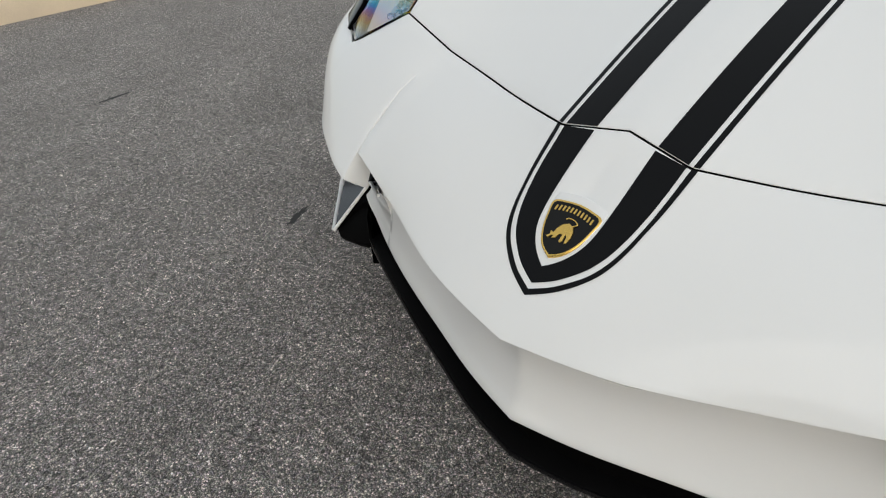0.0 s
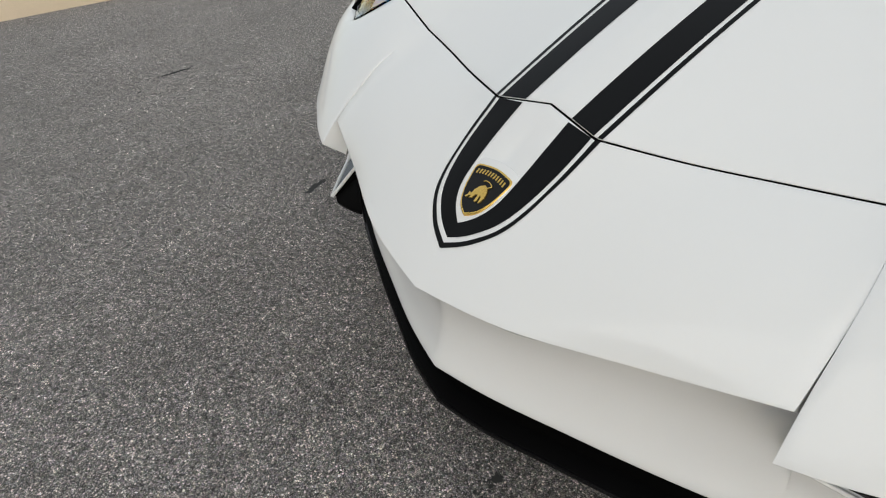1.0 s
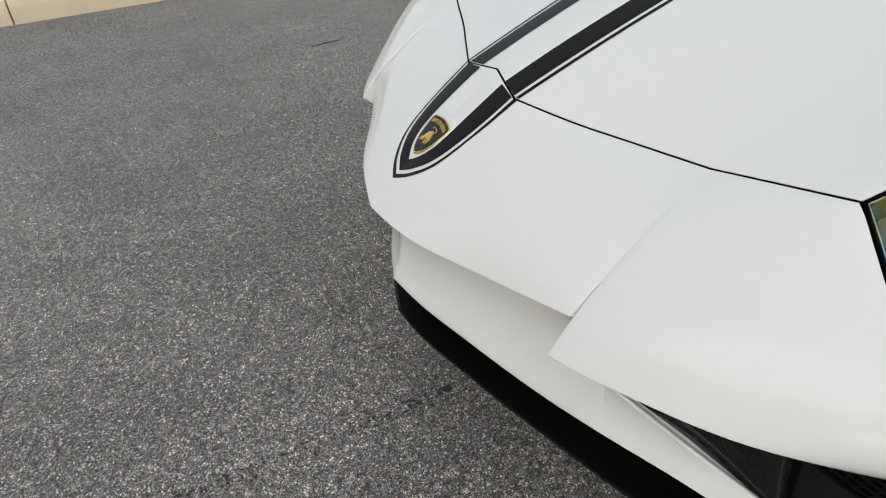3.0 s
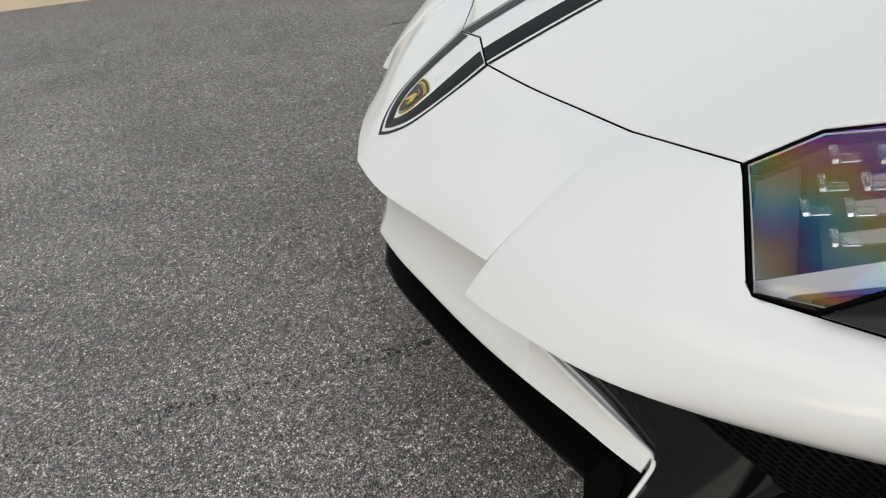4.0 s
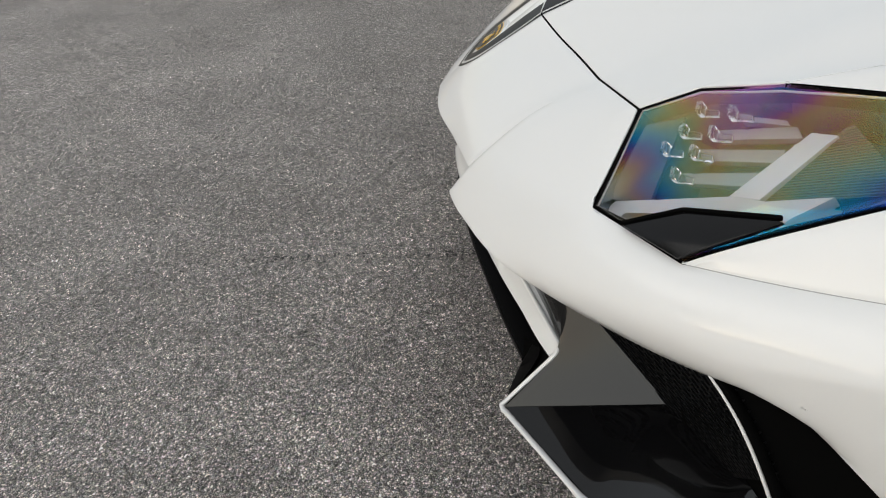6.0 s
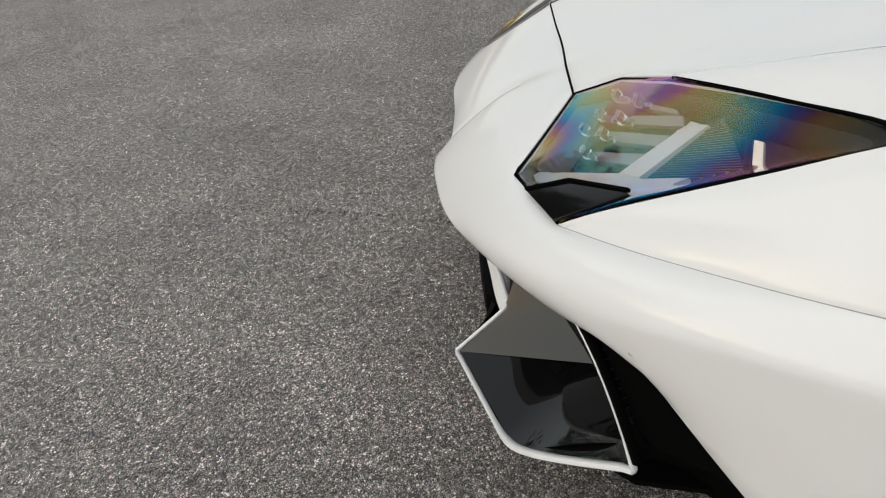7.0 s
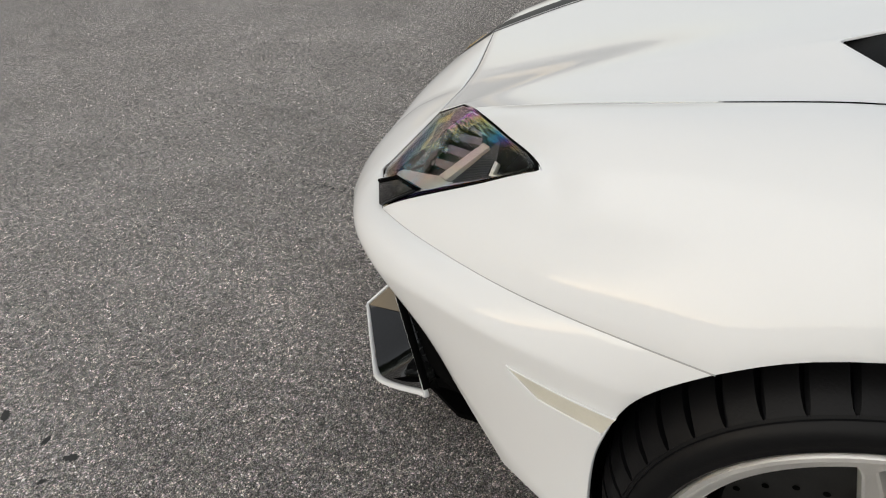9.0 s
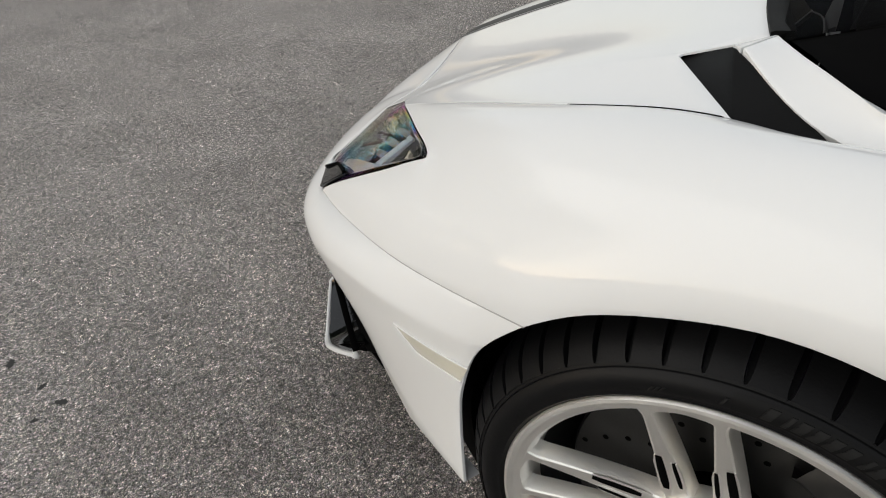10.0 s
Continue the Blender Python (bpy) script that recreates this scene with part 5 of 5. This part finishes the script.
    turned("caliper", [(-0.150, 0.135), (-0.075, 0.135), (-0.068, 0.145), (-0.068, 0.205), (-0.075, 0.214), (-0.150, 0.214)], SATIN_BLACK, wheel, 20, "black brake caliper", start=0.15, sweep=0.95)
    turned("knuckle", [(-0.16, 0.11), (-0.125, 0.11), (-0.125, 0.0)], DARK, wheel, 32)
    return wheel


def build_wheel_well(x, y, z, m):
    turn = [(-0.045, 0.372), (-0.36, 0.372), (-0.36, 0.0)]
    verts = []
    n = 40
    for k in range(n + 1):
        a = -0.6 + (math.pi + 1.4) * k / n
        for dx, rr in turn:
            verts.append((m * (x + dx), y + rr * math.cos(a), z + rr * math.sin(a)))
    faces = [(k * 3 + j, k * 3 + j + 1, k * 3 + j + 4, k * 3 + j + 3) for k in range(n) for j in range(2)]
    mesh_object("wheel_liner", verts, faces, DARK, car, "black wheel arch liner")


def build_marker(m):
    """The long slim side marker in the bumper corner, let into the paint."""
    from mathutils.bvhtree import BVHTree
    v, f = panel_geometry(cheek_grid(), {}, (1, 0, 0))
    tree = BVHTree.FromPolygons([Vector(p) for p in v], f)

    def on(y, z, lift):
        hit = tree.ray_cast(Vector((1.5, y, z)), Vector((-1, 0, 0)))[0]
        x = hit.x if hit else 1.006
        return np.array((x + lift, y, z))

    top = [on(0.698 + 0.144 * w, 0.509 + 0.013 * w, 0.001) for w in np.linspace(0, 1, 16)]
    low = [on(0.700 + 0.127 * w, 0.505 - 0.024 * min(1, w * 3.0) + 0.008 * w, 0.001) for w in np.linspace(0, 1, 16)]
    t = np.linspace(0, 1, 6)[:, None, None]
    G = np.array(low)[None] * (1 - t) + np.array(top)[None] * t
    panel("side_marker", G, MARKER, car, {"v0": (0, 0.006), "v1": (0, 0.006)}, (1, -0.3, 0), "pale clear side marker lens", m)
    ring = np.concatenate([np.array(low)[::-1], np.array(top)]) * (m, 1, 1) + np.array((m * 0.0006, 0, 0))
    bar("marker_rim", ring, PAINT, car, 0.0026, 0.0024, up=(m, -0.3, 0))


# ---- trees beyond the lot ----
def build_tree(x, y, height, seed, leaves=60):
    rng = random.Random(seed)
    tree = new("tree")
    tree.location = (x, y, ground_height(max(-6, min(6, x)), y))
    tagged(tree, "tall thinly leaved tree standing beyond the asphalt", "tree", "trees round the lot")
    top = height * 0.75
    stem = smooth([(0, 0, -0.1), (rng.uniform(-0.1, 0.1), rng.uniform(-0.1, 0.1), height * 0.3), (rng.uniform(-0.3, 0.3), rng.uniform(-0.3, 0.3), top)], 14)
    bar("trunk", stem, BARK, tree, 0.34, 0.34, up=(1, 0, 0), taper=list(np.linspace(1.2, 0.2, 14)))
    tips = []
    for k in range(15):
        f = 0.28 + 0.70 * k / 14
        base = stem[min(13, int(f * 13))]
        a, reach = k * 2.4 + rng.uniform(-0.4, 0.4), height * (0.42 - 0.28 * f) * rng.uniform(0.8, 1.2)
        end = base + np.array((math.cos(a) * reach, math.sin(a) * reach, reach * rng.uniform(0.45, 0.9)))
        line = smooth([base, (base + end) / 2 + (0, 0, -0.08 * reach), end], 8)
        bar("limb", line, BARK, tree, 0.11, 0.11, up=(0.3, 0.2, 1), taper=list(np.linspace(1, 0.15, 8)), sides=6)
        tips += [line[4], line[5], line[6], line[7], line[7] + np.array((0, 0, 0.3))]
    verts, faces = [], []
    for p in tips:
        for _ in range(leaves):
            c = p + np.array([rng.gauss(0, 0.055 * height) for _ in range(3)])
            u = Vector((rng.gauss(0, 1), rng.gauss(0, 1), rng.gauss(0, 1))).normalized()
            v = u.orthogonal().normalized()
            s = rng.uniform(0.012, 0.022) * height
            b = len(verts)
            verts += [c - np.array(u) * s, c + np.array(v) * s * 0.55, c + np.array(u) * s, c - np.array(v) * s * 0.55 + np.array(u.cross(v)) * s * 0.2]
            faces.append((b, b + 1, b + 2, b + 3))
    me = bpy.data.meshes.new("crown")
    me.from_pydata([tuple(map(float, q)) for q in verts], [], faces)
    me.materials.append(LEAF)
    crown = new("crown", me)
    crown.parent = tree
    tagged(crown, "crown of small green leaves", kind="stuff")


def build_hedge():
    """A loose hedge of small leaves along the far edge of the lot."""
    rng = random.Random(23)
    verts, faces = [], []
    for _ in range(36000):
        a = radians(rng.uniform(146, 226))
        top = 3.4 + 0.8 * noise.noise(Vector((a * 9, 0.3, 0))) + 0.35 * noise.noise(Vector((a * 31, 2.3, 0)))
        far, h = 21 + rng.gauss(0, 0.5), top * rng.random() ** 0.7
        c = Vector((far * math.sin(a), far * math.cos(a), ground_height(max(-6, min(6, far * math.sin(a))), 0) + h))
        u = Vector((rng.gauss(0, 1), rng.gauss(0, 1), rng.gauss(0, 1))).normalized()
        v = u.orthogonal().normalized()
        s = rng.uniform(0.05, 0.10)
        b = len(verts)
        verts += [c - u * s, c + v * s * 0.6, c + u * s, c - v * s * 0.6]
        faces.append((b, b + 1, b + 2, b + 3))
    me = bpy.data.meshes.new("hedge")
    me.from_pydata([tuple(q) for q in verts], [], faces)
    me.materials.append(LEAF)
    tagged(new("hedge", me), "loose green hedge along the far edge of the lot", "hedge", kind="stuff")


def build_trees():
    """A row of trees far off along the edge of the lot."""
    rng = random.Random(11)
    for k in range(9):
        a, far = radians(150 + 7.2 * k + rng.uniform(-2, 2)), rng.uniform(15, 19)
        build_tree(far * math.sin(a), far * math.cos(a), rng.uniform(9, 13), k + 3, 16 if k < 5 else 70)


build_ground()
build_kerb()
build_panels()
build_lip()
for side in (1, -1):
    build_fin(side)
    build_headlamp(side)
    build_marker(side)
    build_wheel_well(1.0, 1.17, 0.345, side)
build_stripes()
build_cowl()
build_cabin()
build_wheel("front_wheel", 1.0045, 1.150, 0.353, 1, "silver alloy front wheel with low-profile tyre", 4.0, 2.0)
build_wheel("front_wheel", -1.0045, 1.150, 0.309, -1, "silver alloy front wheel with low-profile tyre", 4.0, 2.0)
build_wheel("rear_wheel", 0.998, 3.87, 0.353, 1, "silver alloy rear wheel with low-profile tyre")
build_wheel("rear_wheel", -0.998, 3.87, 0.309, -1, "silver alloy rear wheel with low-profile tyre")
build_stains()
build_hedge()
build_trees()
